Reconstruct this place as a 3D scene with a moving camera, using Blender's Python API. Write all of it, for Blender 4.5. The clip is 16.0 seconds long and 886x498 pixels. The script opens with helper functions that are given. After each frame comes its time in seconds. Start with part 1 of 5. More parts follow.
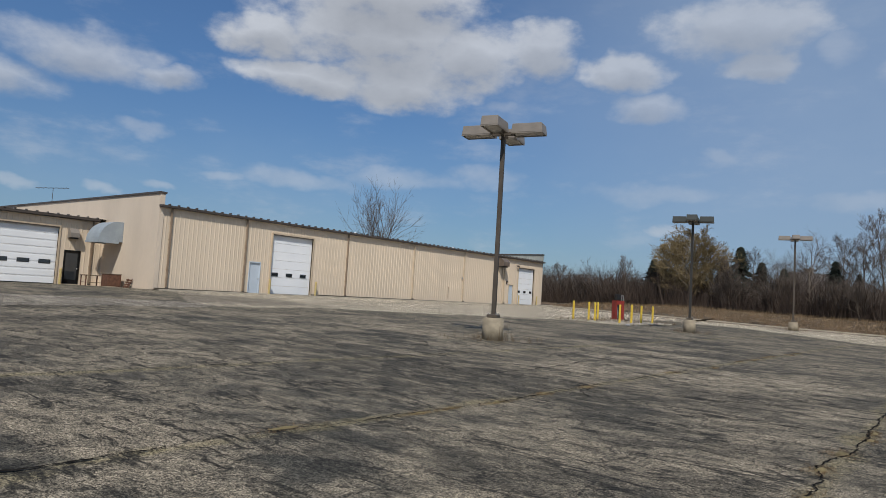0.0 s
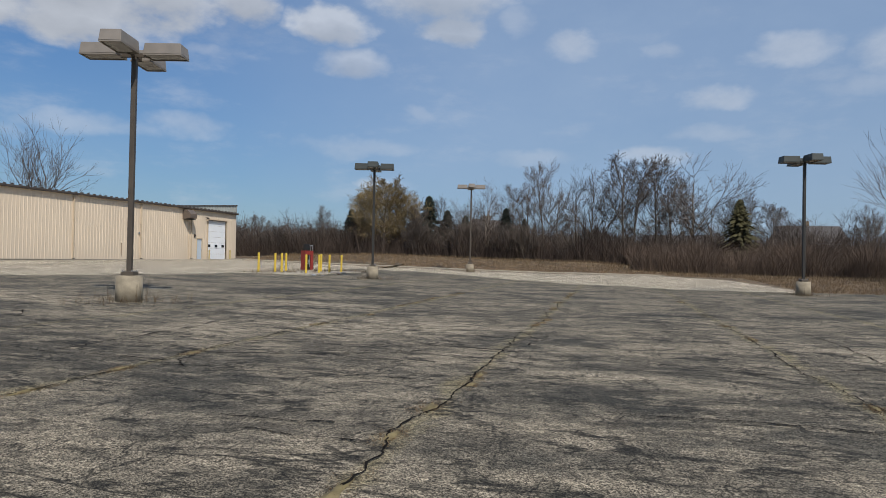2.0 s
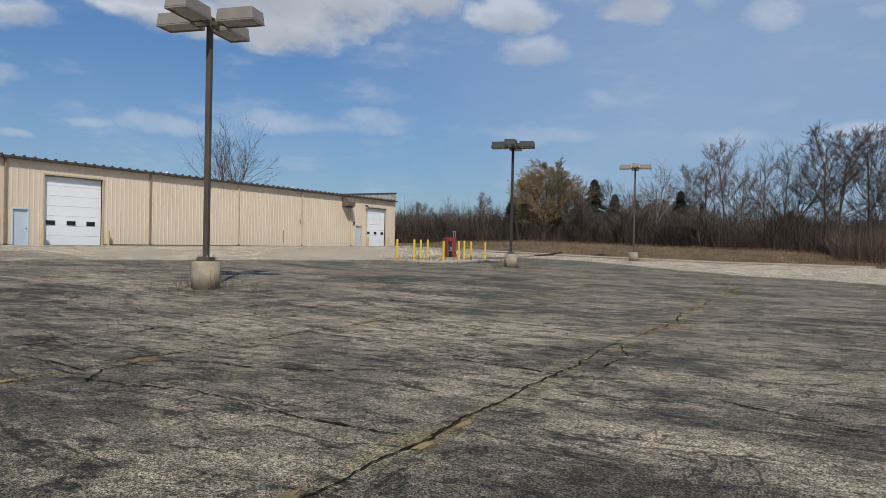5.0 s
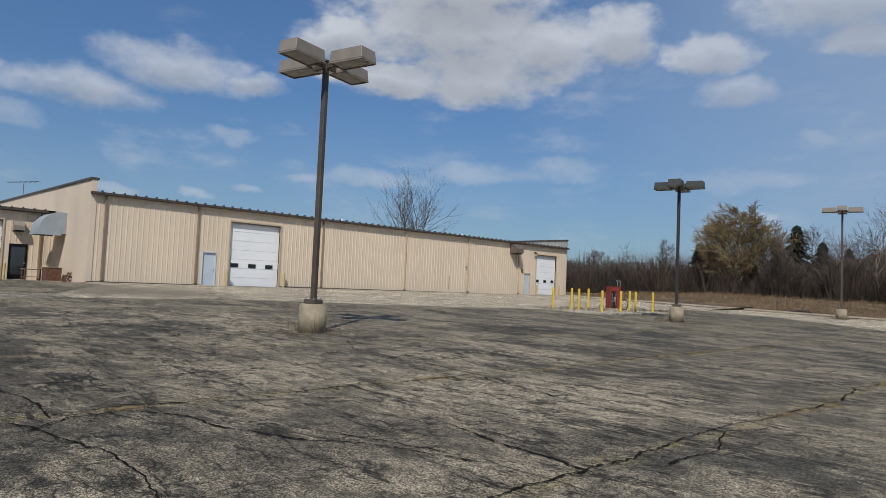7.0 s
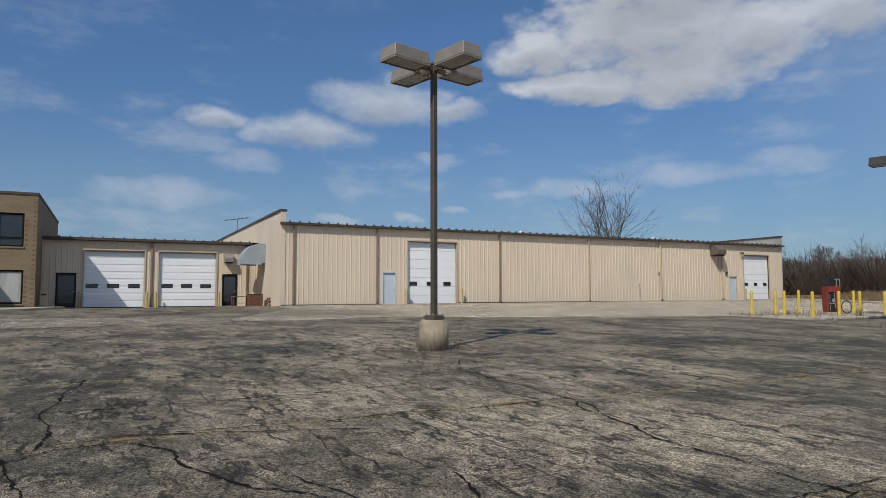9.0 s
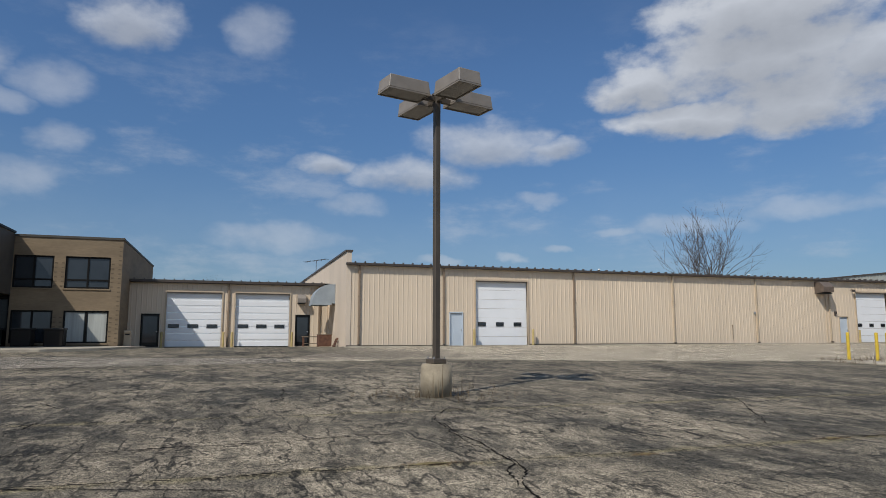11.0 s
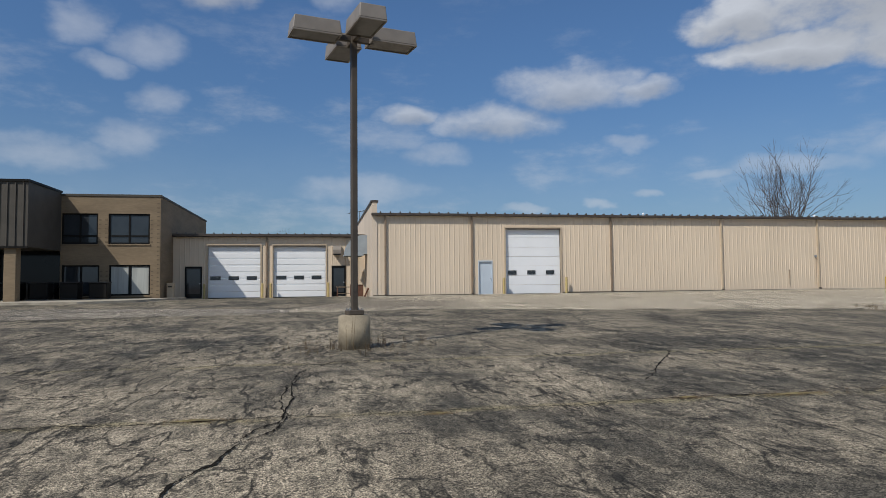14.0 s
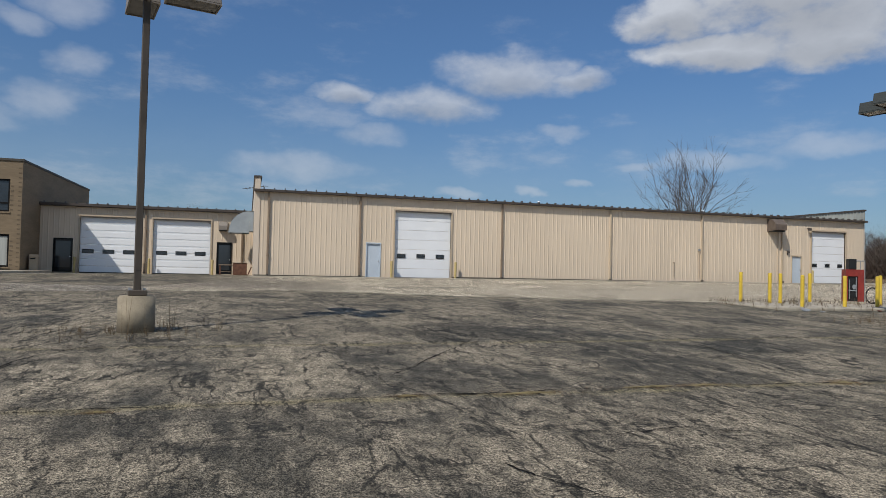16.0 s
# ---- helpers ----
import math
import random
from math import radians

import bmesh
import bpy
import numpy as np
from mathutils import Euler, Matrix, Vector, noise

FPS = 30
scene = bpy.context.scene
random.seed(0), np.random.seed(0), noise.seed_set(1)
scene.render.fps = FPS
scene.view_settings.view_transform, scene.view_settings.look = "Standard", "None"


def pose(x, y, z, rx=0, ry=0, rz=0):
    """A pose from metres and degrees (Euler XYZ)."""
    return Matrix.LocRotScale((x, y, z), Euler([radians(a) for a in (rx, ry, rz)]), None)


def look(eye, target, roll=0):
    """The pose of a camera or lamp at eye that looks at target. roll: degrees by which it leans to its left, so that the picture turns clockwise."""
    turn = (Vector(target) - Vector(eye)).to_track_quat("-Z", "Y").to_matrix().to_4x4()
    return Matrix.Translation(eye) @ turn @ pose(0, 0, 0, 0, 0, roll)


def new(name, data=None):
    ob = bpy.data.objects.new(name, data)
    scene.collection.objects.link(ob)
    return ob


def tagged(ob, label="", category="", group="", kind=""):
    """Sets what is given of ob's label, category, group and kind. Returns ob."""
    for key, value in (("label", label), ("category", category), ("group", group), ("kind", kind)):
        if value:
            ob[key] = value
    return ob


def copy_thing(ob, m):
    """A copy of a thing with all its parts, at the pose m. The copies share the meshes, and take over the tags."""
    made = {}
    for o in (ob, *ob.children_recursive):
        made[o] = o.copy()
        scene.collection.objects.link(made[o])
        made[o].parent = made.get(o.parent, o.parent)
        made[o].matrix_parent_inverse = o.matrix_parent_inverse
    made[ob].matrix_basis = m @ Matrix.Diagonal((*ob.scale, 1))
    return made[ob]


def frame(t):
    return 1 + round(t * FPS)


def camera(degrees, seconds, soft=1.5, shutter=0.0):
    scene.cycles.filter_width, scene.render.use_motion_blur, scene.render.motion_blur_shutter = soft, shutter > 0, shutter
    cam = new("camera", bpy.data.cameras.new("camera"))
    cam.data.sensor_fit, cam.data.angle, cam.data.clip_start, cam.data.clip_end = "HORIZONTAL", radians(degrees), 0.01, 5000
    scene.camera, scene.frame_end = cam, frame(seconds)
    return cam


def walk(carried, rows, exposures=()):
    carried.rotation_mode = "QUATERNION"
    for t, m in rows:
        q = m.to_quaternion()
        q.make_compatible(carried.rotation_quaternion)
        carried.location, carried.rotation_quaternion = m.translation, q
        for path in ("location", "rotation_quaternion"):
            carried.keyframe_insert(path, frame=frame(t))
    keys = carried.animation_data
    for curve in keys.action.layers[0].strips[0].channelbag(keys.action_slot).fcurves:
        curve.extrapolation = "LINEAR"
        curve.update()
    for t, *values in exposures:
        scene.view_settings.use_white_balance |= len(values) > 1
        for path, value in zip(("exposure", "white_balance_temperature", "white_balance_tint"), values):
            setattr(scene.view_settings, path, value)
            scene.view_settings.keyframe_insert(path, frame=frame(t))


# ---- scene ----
# the walk: seconds, place in metres, then yaw, pitch and roll in degrees
cam = camera(67.3, 16.0, 0.7)
ROWS = [
    (0.0, -0.098, 0.080, 1.513, 38.531, 3.910, -3.539),
    (0.5, 0.026, 0.648, 1.493, 34.858, 3.075, -2.163),
    (1.0, 0.291, 1.107, 1.484, 28.504, 1.975, -0.267),
    (1.5, 0.438, 1.801, 1.519, 19.223, -0.533, -1.309),
    (2.0, 0.468, 2.495, 1.491, 14.145, 0.799, -1.068),
    (2.5, 0.692, 3.106, 1.477, 13.232, 0.848, -1.182),
    (3.0, 0.719, 3.674, 1.449, 7.260, -1.736, -1.198),
    (3.5, 0.975, 4.336, 1.467, 13.631, -2.521, 1.397),
    (4.0, 1.106, 4.957, 1.445, 15.557, -2.238, -2.543),
    (4.5, 1.294, 5.563, 1.452, 26.328, -2.979, -0.820),
    (5.0, 1.322, 6.202, 1.452, 29.439, -0.519, -1.200),
    (5.2, 1.455, 6.398, 1.462, 33.480, 2.080, -1.007),
    (7.3, 1.934, 8.979, 1.468, 49.695, 2.701, -1.568),
    (7.5, 1.965, 9.223, 1.500, 53.583, 2.034, -0.209),
    (8.0, 1.955, 9.861, 1.470, 54.350, 2.866, -1.348),
    (8.5, 2.027, 10.471, 1.462, 58.586, 2.604, 2.002),
    (9.0, 1.944, 11.085, 1.461, 63.335, 3.901, 0.091),
    (9.2, 1.950, 11.334, 1.515, 66.932, 5.233, 2.130),
    (11.3, 1.932, 13.942, 1.489, 73.344, 8.207, 0.125),
    (11.5, 1.996, 14.191, 1.487, 73.591, 9.270, 0.807),
    (12.0, 2.264, 14.826, 1.465, 70.923, 6.904, 0.252),
    (12.5, 2.210, 15.483, 1.504, 74.551, 7.240, 0.859),
    (13.0, 2.308, 16.078, 1.489, 76.748, 5.431, 1.707),
    (13.5, 2.238, 16.663, 1.521, 77.288, 4.913, 0.696),
    (14.0, 2.216, 17.249, 1.517, 79.631, 2.982, 0.545),
    (14.5, 2.207, 17.977, 1.547, 72.672, 1.780, 0.667),
    (15.0, 2.207, 18.647, 1.555, 71.461, 1.631, -0.113),
    (15.5, 2.069, 19.378, 1.556, 69.093, 1.590, -2.917),
    (16.0, 2.012, 20.016, 1.575, 73.653, 1.505, -1.324),
]
EXPOSURES = [(0.0, -0.24), (1.0, -0.2), (2.0, -0.08), (3.0, -0.05), (5.0, -0.08), (7.5, -0.2), (16.0, -0.2)]
walk(cam, [(t, pose(x, y, z, 90 + pitch, roll, yaw)) for t, x, y, z, yaw, pitch, roll in ROWS], EXPOSURES)

# ---- light: one sun, a sky with fair-weather clouds ----
SUN_DIR = Vector((-1.0, 1.26, -1.72)).normalized()   # the way the light goes
sun = new("sun", bpy.data.lights.new("sun", "SUN"))
sun.data.energy, sun.data.angle, sun.data.color = 4.2, radians(0.53), (1.0, 0.955, 0.88)
sun.matrix_world = look((0, 0, 60), Vector((0, 0, 60)) + SUN_DIR)

world = bpy.data.worlds.new("world")
scene.world = world
world.use_nodes = True
wt = world.node_tree
wt.nodes.clear()


def wmath(op, a, b=None, c=None, clamp=False):
    n = wt.nodes.new("ShaderNodeMath")
    n.operation, n.use_clamp = op, clamp
    for i, v in enumerate((a, b, c)):
        if v is None:
            continue
        if isinstance(v, (int, float)):
            n.inputs[i].default_value = v
        else:
            wt.links.new(v, n.inputs[i])
    return n.outputs[0]


sky = wt.nodes.new("ShaderNodeTexSky")
sky.sky_type, sky.sun_disc = "NISHITA", False
sky.sun_elevation = math.asin(-SUN_DIR.z)
sky.sun_rotation = math.atan2(-SUN_DIR.x, -SUN_DIR.y)
sky.air_density, sky.dust_density, sky.ozone_density = 1.0, 0.6, 2.2
coord = wt.nodes.new("ShaderNodeTexCoord")
sep = wt.nodes.new("ShaderNodeSeparateXYZ")
wt.links.new(coord.outputs["Generated"], sep.inputs[0])
DEG = 180 / math.pi
azim = wmath("MULTIPLY", wmath("ARCTAN2", wmath("MULTIPLY", sep.outputs[0], -1.0), sep.outputs[1]), DEG)
elev = wmath("MULTIPLY", wmath("ARCSINE", sep.outputs[2]), DEG)
# clouds: azimuth to the left of +y, elevation, half width, half height, in degrees
CLOUDS_BIG = [(46.0, 21.6, 9.5, 3.0), (54.6, 20.0, 5.0, 1.7), (43.5, 17.9, 7.0, 2.2), (50.5, 17.2, 6.5, 1.4), (37.0, 20.2, 5.5, 2.6), (31.2, 20.8, 3.2, 2.2),
              (45.0, 25.0, 9.0, 3.0), (14.8, 22.0, 6.5, 2.4), (13.4, 19.3, 2.6, 1.2), (24.6, 18.9, 3.8, 1.5), (125, 22, 9, 3), (-60, 20, 12, 4), (170, 24, 14, 5), (-110, 28, 15, 4)]
CLOUDS_MID = [(68.3, 16.2, 5.4, 1.7), (62.3, 15.6, 2.6, 0.8), (75.0, 13.7, 5.2, 1.5), (82.6, 14.3, 2.9, 0.9), (98.4, 23.8, 4.2, 1.9), (22.0, 16.2, 2.6, 1.0), (3.7, 17.6, 2.4, 0.9), (-13.4, 16.0, 2.8, 1.1), (-21.7, 15.2, 3.8, 1.5), (-8.1, 13.1, 2.6, 0.9), (-2.9, 8.7, 2.3, 1.0),
              (20.8, 6.3, 1.4, 0.45), (-30.0, 13.5, 5.0, 1.3)]
CLOUDS_THIN = [(88.3, 24.3, 2.4, 2.0), (103.5, 18.6, 2.6, 1.5), (108.2, 19.6, 2.2, 1.5), (104.9, 11.5, 2.4, 1.2), (103.2, 14.5, 2.0, 1.0), (106.6, 16.8, 1.9, 0.8), (111.0, 10.2, 4.4, 1.1), (80.4, 11.0, 2.6, 0.8), (64.2, 11.5, 1.7, 0.6), (51.8, 9.0, 4.6, 0.8), (43.0, 9.7, 4.8, 0.8), (35.4, 10.2, 2.6, 0.8),
               (86.4, 8.1, 4.6, 1.1), (66.3, 6.7, 1.1, 0.4), (62.2, 7.4, 1.0, 0.4), (57.0, 8.6, 1.4, 0.5), (72.4, 6.3, 2.0, 0.35), (21.3, 9.2, 4.9, 0.8), (6.8, 8.9, 3.4, 0.7), (16.1, 12.4, 1.6, 0.6),
               (-19.9, 13.2, 5.0, 0.8), (-7.9, 10.5, 3.2, 0.6), (-4.1, 16.8, 1.4, 0.6), (8.0, 19.7, 1.3, 1.2), (33.8, 16.2, 2.0, 0.6)]
comb = wt.nodes.new("ShaderNodeCombineXYZ")
wt.links.new(azim, comb.inputs[0])
wt.links.new(elev, comb.inputs[1])


def wvec(op, a, b=None, c=None):
    n = wt.nodes.new("ShaderNodeVectorMath")
    n.operation = op
    for i, v in enumerate((a, b, c)):
        if isinstance(v, tuple):
            n.inputs[i].default_value = v
        elif v is not None:
            wt.links.new(v, n.inputs[i])
    return n


def wnoise(scale, detail, rough, stretch=(0.62, 1.0, 1.0), colour=False):
    n = wt.nodes.new("ShaderNodeTexNoise")
    n.inputs["Scale"].default_value, n.inputs["Detail"].default_value, n.inputs["Roughness"].default_value = scale, detail, rough
    wt.links.new(wvec("MULTIPLY", comb.outputs[0], stretch).outputs[0], n.inputs["Vector"])
    return n.outputs["Color" if colour else "Fac"]


# the outlines wander a little, so that no cloud is an ellipse
warp = wvec("MULTIPLY", wvec("SUBTRACT", wnoise(0.30, 4.0, 0.55, colour=True), (0.5, 0.5, 0.5)).outputs[0], (5.0, 2.6, 0.0))
place = wvec("ADD", comb.outputs[0], warp.outputs[0]).outputs[0]


def union(clouds, shift=0.0):
    f = None
    for az, el, w, h in clouds:
        d = wvec("MULTIPLY_ADD", place, (1 / w, 1 / h, 0.0), (-az / w, -(el + shift * h) / h, 0.0)).outputs[0]
        e = wvec("DOT_PRODUCT", d, d).outputs["Value"]
        f = e if f is None else wmath("MINIMUM", f, e)
    return wmath("SUBTRACT", 1.0, f)


def wrange(value, lo, hi, to=1.0, start=0.0):
    r = wt.nodes.new("ShaderNodeMapRange")
    r.interpolation_type = "SMOOTHSTEP"
    for k, v in zip(("From Min", "From Max", "To Min", "To Max"), (lo, hi, start, to)):
        r.inputs[k].default_value = v
    wt.links.new(value, r.inputs["Value"])
    return r.outputs[0]


def cover_of(field, puffy, lo, hi, to):
    return wrange(wmath("ADD", wmath("MAXIMUM", field, -1.6), wmath("MULTIPLY", wmath("SUBTRACT", puff, 0.5), puffy)), lo, hi, to)


puff = wnoise(0.42, 8.0, 0.58)
veil = wnoise(0.10, 6.0, 0.6)
shade = union(CLOUDS_BIG + CLOUDS_MID[:6], -0.75)
cover = wmath("MAXIMUM", cover_of(union(CLOUDS_BIG), 2.6, -0.55, 0.75, 0.84), cover_of(union(CLOUDS_MID), 2.6, -0.75, 1.15, 0.62))
cover = wmath("MAXIMUM", cover, cover_of(union(CLOUDS_THIN), 2.6, -0.95, 1.35, 0.36))
# faint torn wisps between them
wisp = wmath("MULTIPLY", wrange(wnoise(0.20, 8.0, 0.62, (0.5, 1.3, 1.0)), 0.50, 0.74, 0.28), wrange(elev, 30.0, 12.0))
# a thin haze near the horizon, uneven
hz = wt.nodes.new("ShaderNodeMapRange")
hz.interpolation_type = "SMOOTHSTEP"
hz.inputs["From Min"].default_value, hz.inputs["From Max"].default_value = 17.0, 0.0
wt.links.new(elev, hz.inputs["Value"])
haze = wmath("MULTIPLY", hz.outputs[0], wmath("MULTIPLY_ADD", veil, 0.9, -0.12), clamp=True)
under = wmath("MULTIPLY_ADD", wmath("MAXIMUM", shade, 0.0), -0.30, 1.0)
lit = wmath("MULTIPLY", under, wmath("MULTIPLY_ADD", puff, 0.35, 0.80))


def wmix(fac, a, b):
    n = wt.nodes.new("ShaderNodeMix")
    n.data_type = "RGBA"
    wt.links.new(fac, n.inputs[0])
    for sock, v in ((n.inputs[6], a), (n.inputs[7], b)):
        if isinstance(v, tuple):
            sock.default_value = v
        else:
            wt.links.new(v, sock)
    return n.outputs[2]


cloudcol = wt.nodes.new("ShaderNodeVectorMath")
cloudcol.operation = "SCALE"
cloudcol.inputs[0].default_value = (7.6, 7.9, 8.4)
wt.links.new(lit, cloudcol.inputs["Scale"])
tint = wt.nodes.new("ShaderNodeVectorMath")
tint.operation = "MULTIPLY"
tint.inputs[1].default_value = (0.69, 0.93, 1.17)
low = wt.nodes.new("ShaderNodeMapRange")
low.interpolation_type = "SMOOTHSTEP"
for k, v in zip(("From Min", "From Max", "To Min", "To Max"), (0.0, 24.0, 0.70, 1.0)):
    low.inputs[k].default_value = v
wt.links.new(elev, low.inputs["Value"])
deep = wt.nodes.new("ShaderNodeVectorMath")
deep.operation = "SCALE"
wt.links.new(sky.outputs[0], deep.inputs[0])
wt.links.new(low.outputs[0], deep.inputs["Scale"])
wt.links.new(deep.outputs[0], tint.inputs[0])
east = wt.nodes.new("ShaderNodeMapRange")
east.interpolation_type = "SMOOTHSTEP"
for k, v in zip(("From Min", "From Max", "To Max"), (46.0, 8.0, 0.57)):
    east.inputs[k].default_value = v
wt.links.new(azim, east.inputs["Value"])
haze = wmath("MAXIMUM", haze, wmath("MULTIPLY", east.outputs[0], wmath("MULTIPLY_ADD", veil, 0.8, 0.6)), clamp=True)
cover = wmath("MULTIPLY", wmath("MAXIMUM", cover, wisp), wmath("MULTIPLY_ADD", east.outputs[0], -0.65, 1.0))
body = wmix(haze, tint.outputs[0], (4.0, 5.25, 7.1, 1))
body = wmix(cover, body, cloudcol.outputs[0])
bg = wt.nodes.new("ShaderNodeBackground")
bg.inputs["Strength"].default_value = 0.092
wt.links.new(body, bg.inputs["Color"])
out = wt.nodes.new("ShaderNodeOutputWorld")
wt.links.new(bg.outputs[0], out.inputs["Surface"])


# ---- materials ----
def mat(name, base, rough=0.7, metal=0.0, var=0.25, scale=3.0, fine=40.0, fvar=0.12, bump=0.15, tint=None, stretch=(1, 1, 1), island=0.0, spec=0.4):
    m = bpy.data.materials.new(name)
    m.use_nodes = True
    nt = m.node_tree
    b = nt.nodes["Principled BSDF"]
    b.inputs["Roughness"].default_value, b.inputs["Metallic"].default_value = rough, metal
    b.inputs["Specular IOR Level"].default_value = spec
    tc = nt.nodes.new("ShaderNodeTexCoord")
    mp = nt.nodes.new("ShaderNodeMapping")
    mp.inputs["Scale"].default_value = stretch
    nt.links.new(tc.outputs["Object"], mp.inputs[0])

    def noise_at(s, d=5.0):
        n = nt.nodes.new("ShaderNodeTexNoise")
        n.inputs["Scale"].default_value, n.inputs["Detail"].default_value = s, d
        nt.links.new(mp.outputs[0], n.inputs["Vector"])
        return n
    big, small = noise_at(scale), noise_at(fine, 3.0)
    ramp = nt.nodes.new("ShaderNodeMix")
    ramp.data_type = "RGBA"
    t2 = tint or tuple(c * (1 - var) for c in base)
    ramp.inputs[6].default_value, ramp.inputs[7].default_value = (*base, 1), (*t2, 1)
    mr = nt.nodes.new("ShaderNodeMapRange")
    mr.inputs["From Min"].default_value, mr.inputs["From Max"].default_value = 0.38, 0.68
    nt.links.new(big.outputs["Fac"], mr.inputs["Value"])
    nt.links.new(mr.outputs[0], ramp.inputs[0])
    mul = nt.nodes.new("ShaderNodeMath")
    mul.operation = "MULTIPLY_ADD"
    nt.links.new(small.outputs["Fac"], mul.inputs[0])
    mul.inputs[1].default_value, mul.inputs[2].default_value = fvar * 2, 1 - fvar
    last = mul.outputs[0]
    if island:
        oi = nt.nodes.new("ShaderNodeObjectInfo")
        im = nt.nodes.new("ShaderNodeMath")
        im.operation = "MULTIPLY_ADD"
        nt.links.new(oi.outputs["Random"], im.inputs[0])
        im.inputs[1].default_value, im.inputs[2].default_value = island * 2, 1 - island
        m2 = nt.nodes.new("ShaderNodeMath")
        m2.operation = "MULTIPLY"
        nt.links.new(im.outputs[0], m2.inputs[0])
        nt.links.new(last, m2.inputs[1])
        last = m2.outputs[0]
    sc = nt.nodes.new("ShaderNodeVectorMath")
    sc.operation = "SCALE"
    nt.links.new(ramp.outputs[2], sc.inputs[0])
    nt.links.new(last, sc.inputs["Scale"])
    nt.links.new(sc.outputs[0], b.inputs["Base Color"])
    if bump:
        bp = nt.nodes.new("ShaderNodeBump")
        bp.inputs["Strength"].default_value, bp.inputs["Distance"].default_value = bump, 0.01
        nt.links.new(small.outputs["Fac"], bp.inputs["Height"])
        nt.links.new(bp.outputs[0], b.inputs["Normal"])
    return m


def asphalt(name, light, mid, dark, patch=0.16, sealed=(), bleached=()):
    """Worn paving: pale aggregate in a dark binder, worn and sealed patches, stains."""
    m = bpy.data.materials.new(name)
    m.use_nodes = True
    nt = m.node_tree
    b = nt.nodes["Principled BSDF"]
    b.inputs["Roughness"].default_value, b.inputs["Specular IOR Level"].default_value = 0.85, 0.25
    tc = nt.nodes.new("ShaderNodeTexCoord")

    def nz(scale, detail=5.0, rough=0.55, stretch=(1, 1, 1)):
        mp = nt.nodes.new("ShaderNodeMapping")
        mp.inputs["Scale"].default_value = stretch
        nt.links.new(tc.outputs["Object"], mp.inputs[0])
        n = nt.nodes.new("ShaderNodeTexNoise")
        n.inputs["Scale"].default_value, n.inputs["Detail"].default_value, n.inputs["Roughness"].default_value = scale, detail, rough
        nt.links.new(mp.outputs[0], n.inputs["Vector"])
        return n.outputs["Fac"]

    def rng(sock, a, bb, lo=0.0, hi=1.0):
        r = nt.nodes.new("ShaderNodeMapRange")
        r.interpolation_type = "SMOOTHSTEP"
        for k, v in zip(("From Min", "From Max", "To Min", "To Max"), (a, bb, lo, hi)):
            r.inputs[k].default_value = v
        nt.links.new(sock, r.inputs["Value"])
        return r.outputs[0]

    def mixc(fac, a, bb):
        n = nt.nodes.new("ShaderNodeMix")
        n.data_type = "RGBA"
        nt.links.new(fac, n.inputs[0])
        for s, v in ((n.inputs[6], a), (n.inputs[7], bb)):
            if isinstance(v, tuple):
                s.default_value = (*v, 1)
            else:
                nt.links.new(v, s)
        return n.outputs[2]
    patches = rng(nz(patch, 8.0, 0.70, (1.0, 0.75, 1)), 0.41, 0.62)
    streak = rng(nz(0.7, 8.0, 0.70, (1.3, 0.9, 1)), 0.41, 0.61)
    stain = rng(nz(2.6, 9.0, 0.80), 0.50, 0.66, 0.0, 0.75)
    worn = rng(nz(2.1, 9.0, 0.78, (1.0, 0.8, 1)), 0.40, 0.70)
    col = mixc(patches, mid, dark)
    col = mixc(streak, col, light)
    col = mixc(worn, col, tuple(1.12 * a for a in light))
    col = mixc(rng(nz(1.0, 6.0, 0.68, (0.25, 2.2, 1)), 0.50, 0.62, 0.0, 0.5), col, tuple(1.1 * c for c in dark))
    col = mixc(stain, col, tuple(0.75 * a + 0.25 * d for a, d in zip(dark, mid)))
    vor = nt.nodes.new("ShaderNodeTexVoronoi")
    vor.inputs["Scale"].default_value = 105.0
    nt.links.new(tc.outputs["Object"], vor.inputs["Vector"])
    sepc = nt.nodes.new("ShaderNodeSeparateColor")
    nt.links.new(vor.outputs["Color"], sepc.inputs[0])
    grit = rng(sepc.outputs[0], 0.25, 0.75, 0.06, 1.95)
    vor2 = nt.nodes.new("ShaderNodeTexVoronoi")
    vor2.inputs["Scale"].default_value = 46.0
    nt.links.new(tc.outputs["Object"], vor2.inputs["Vector"])
    sepd = nt.nodes.new("ShaderNodeSeparateColor")
    nt.links.new(vor2.outputs["Color"], sepd.inputs[0])
    clump = rng(sepd.outputs[1], 0.2, 0.8, 0.45, 1.5)
    grit2 = rng(nz(60.0, 3.0, 0.8), 0.32, 0.68, 0.5, 1.5)
    grit3 = rng(nz(7.0, 8.0, 0.85, (1.0, 0.8, 1)), 0.36, 0.64, 0.74, 1.22)
    mu0 = nt.nodes.new("ShaderNodeMath")
    mu0.operation = "MULTIPLY"
    nt.links.new(grit, mu0.inputs[0])
    nt.links.new(grit3, mu0.inputs[1])
    mu = nt.nodes.new("ShaderNodeMath")
    mu.operation = "MULTIPLY"
    mu1 = nt.nodes.new("ShaderNodeMath")
    mu1.operation = "MULTIPLY"
    nt.links.new(mu0.outputs[0], mu1.inputs[0])
    nt.links.new(clump, mu1.inputs[1])
    nt.links.new(mu1.outputs[0], mu.inputs[0])
    nt.links.new(grit2, mu.inputs[1])
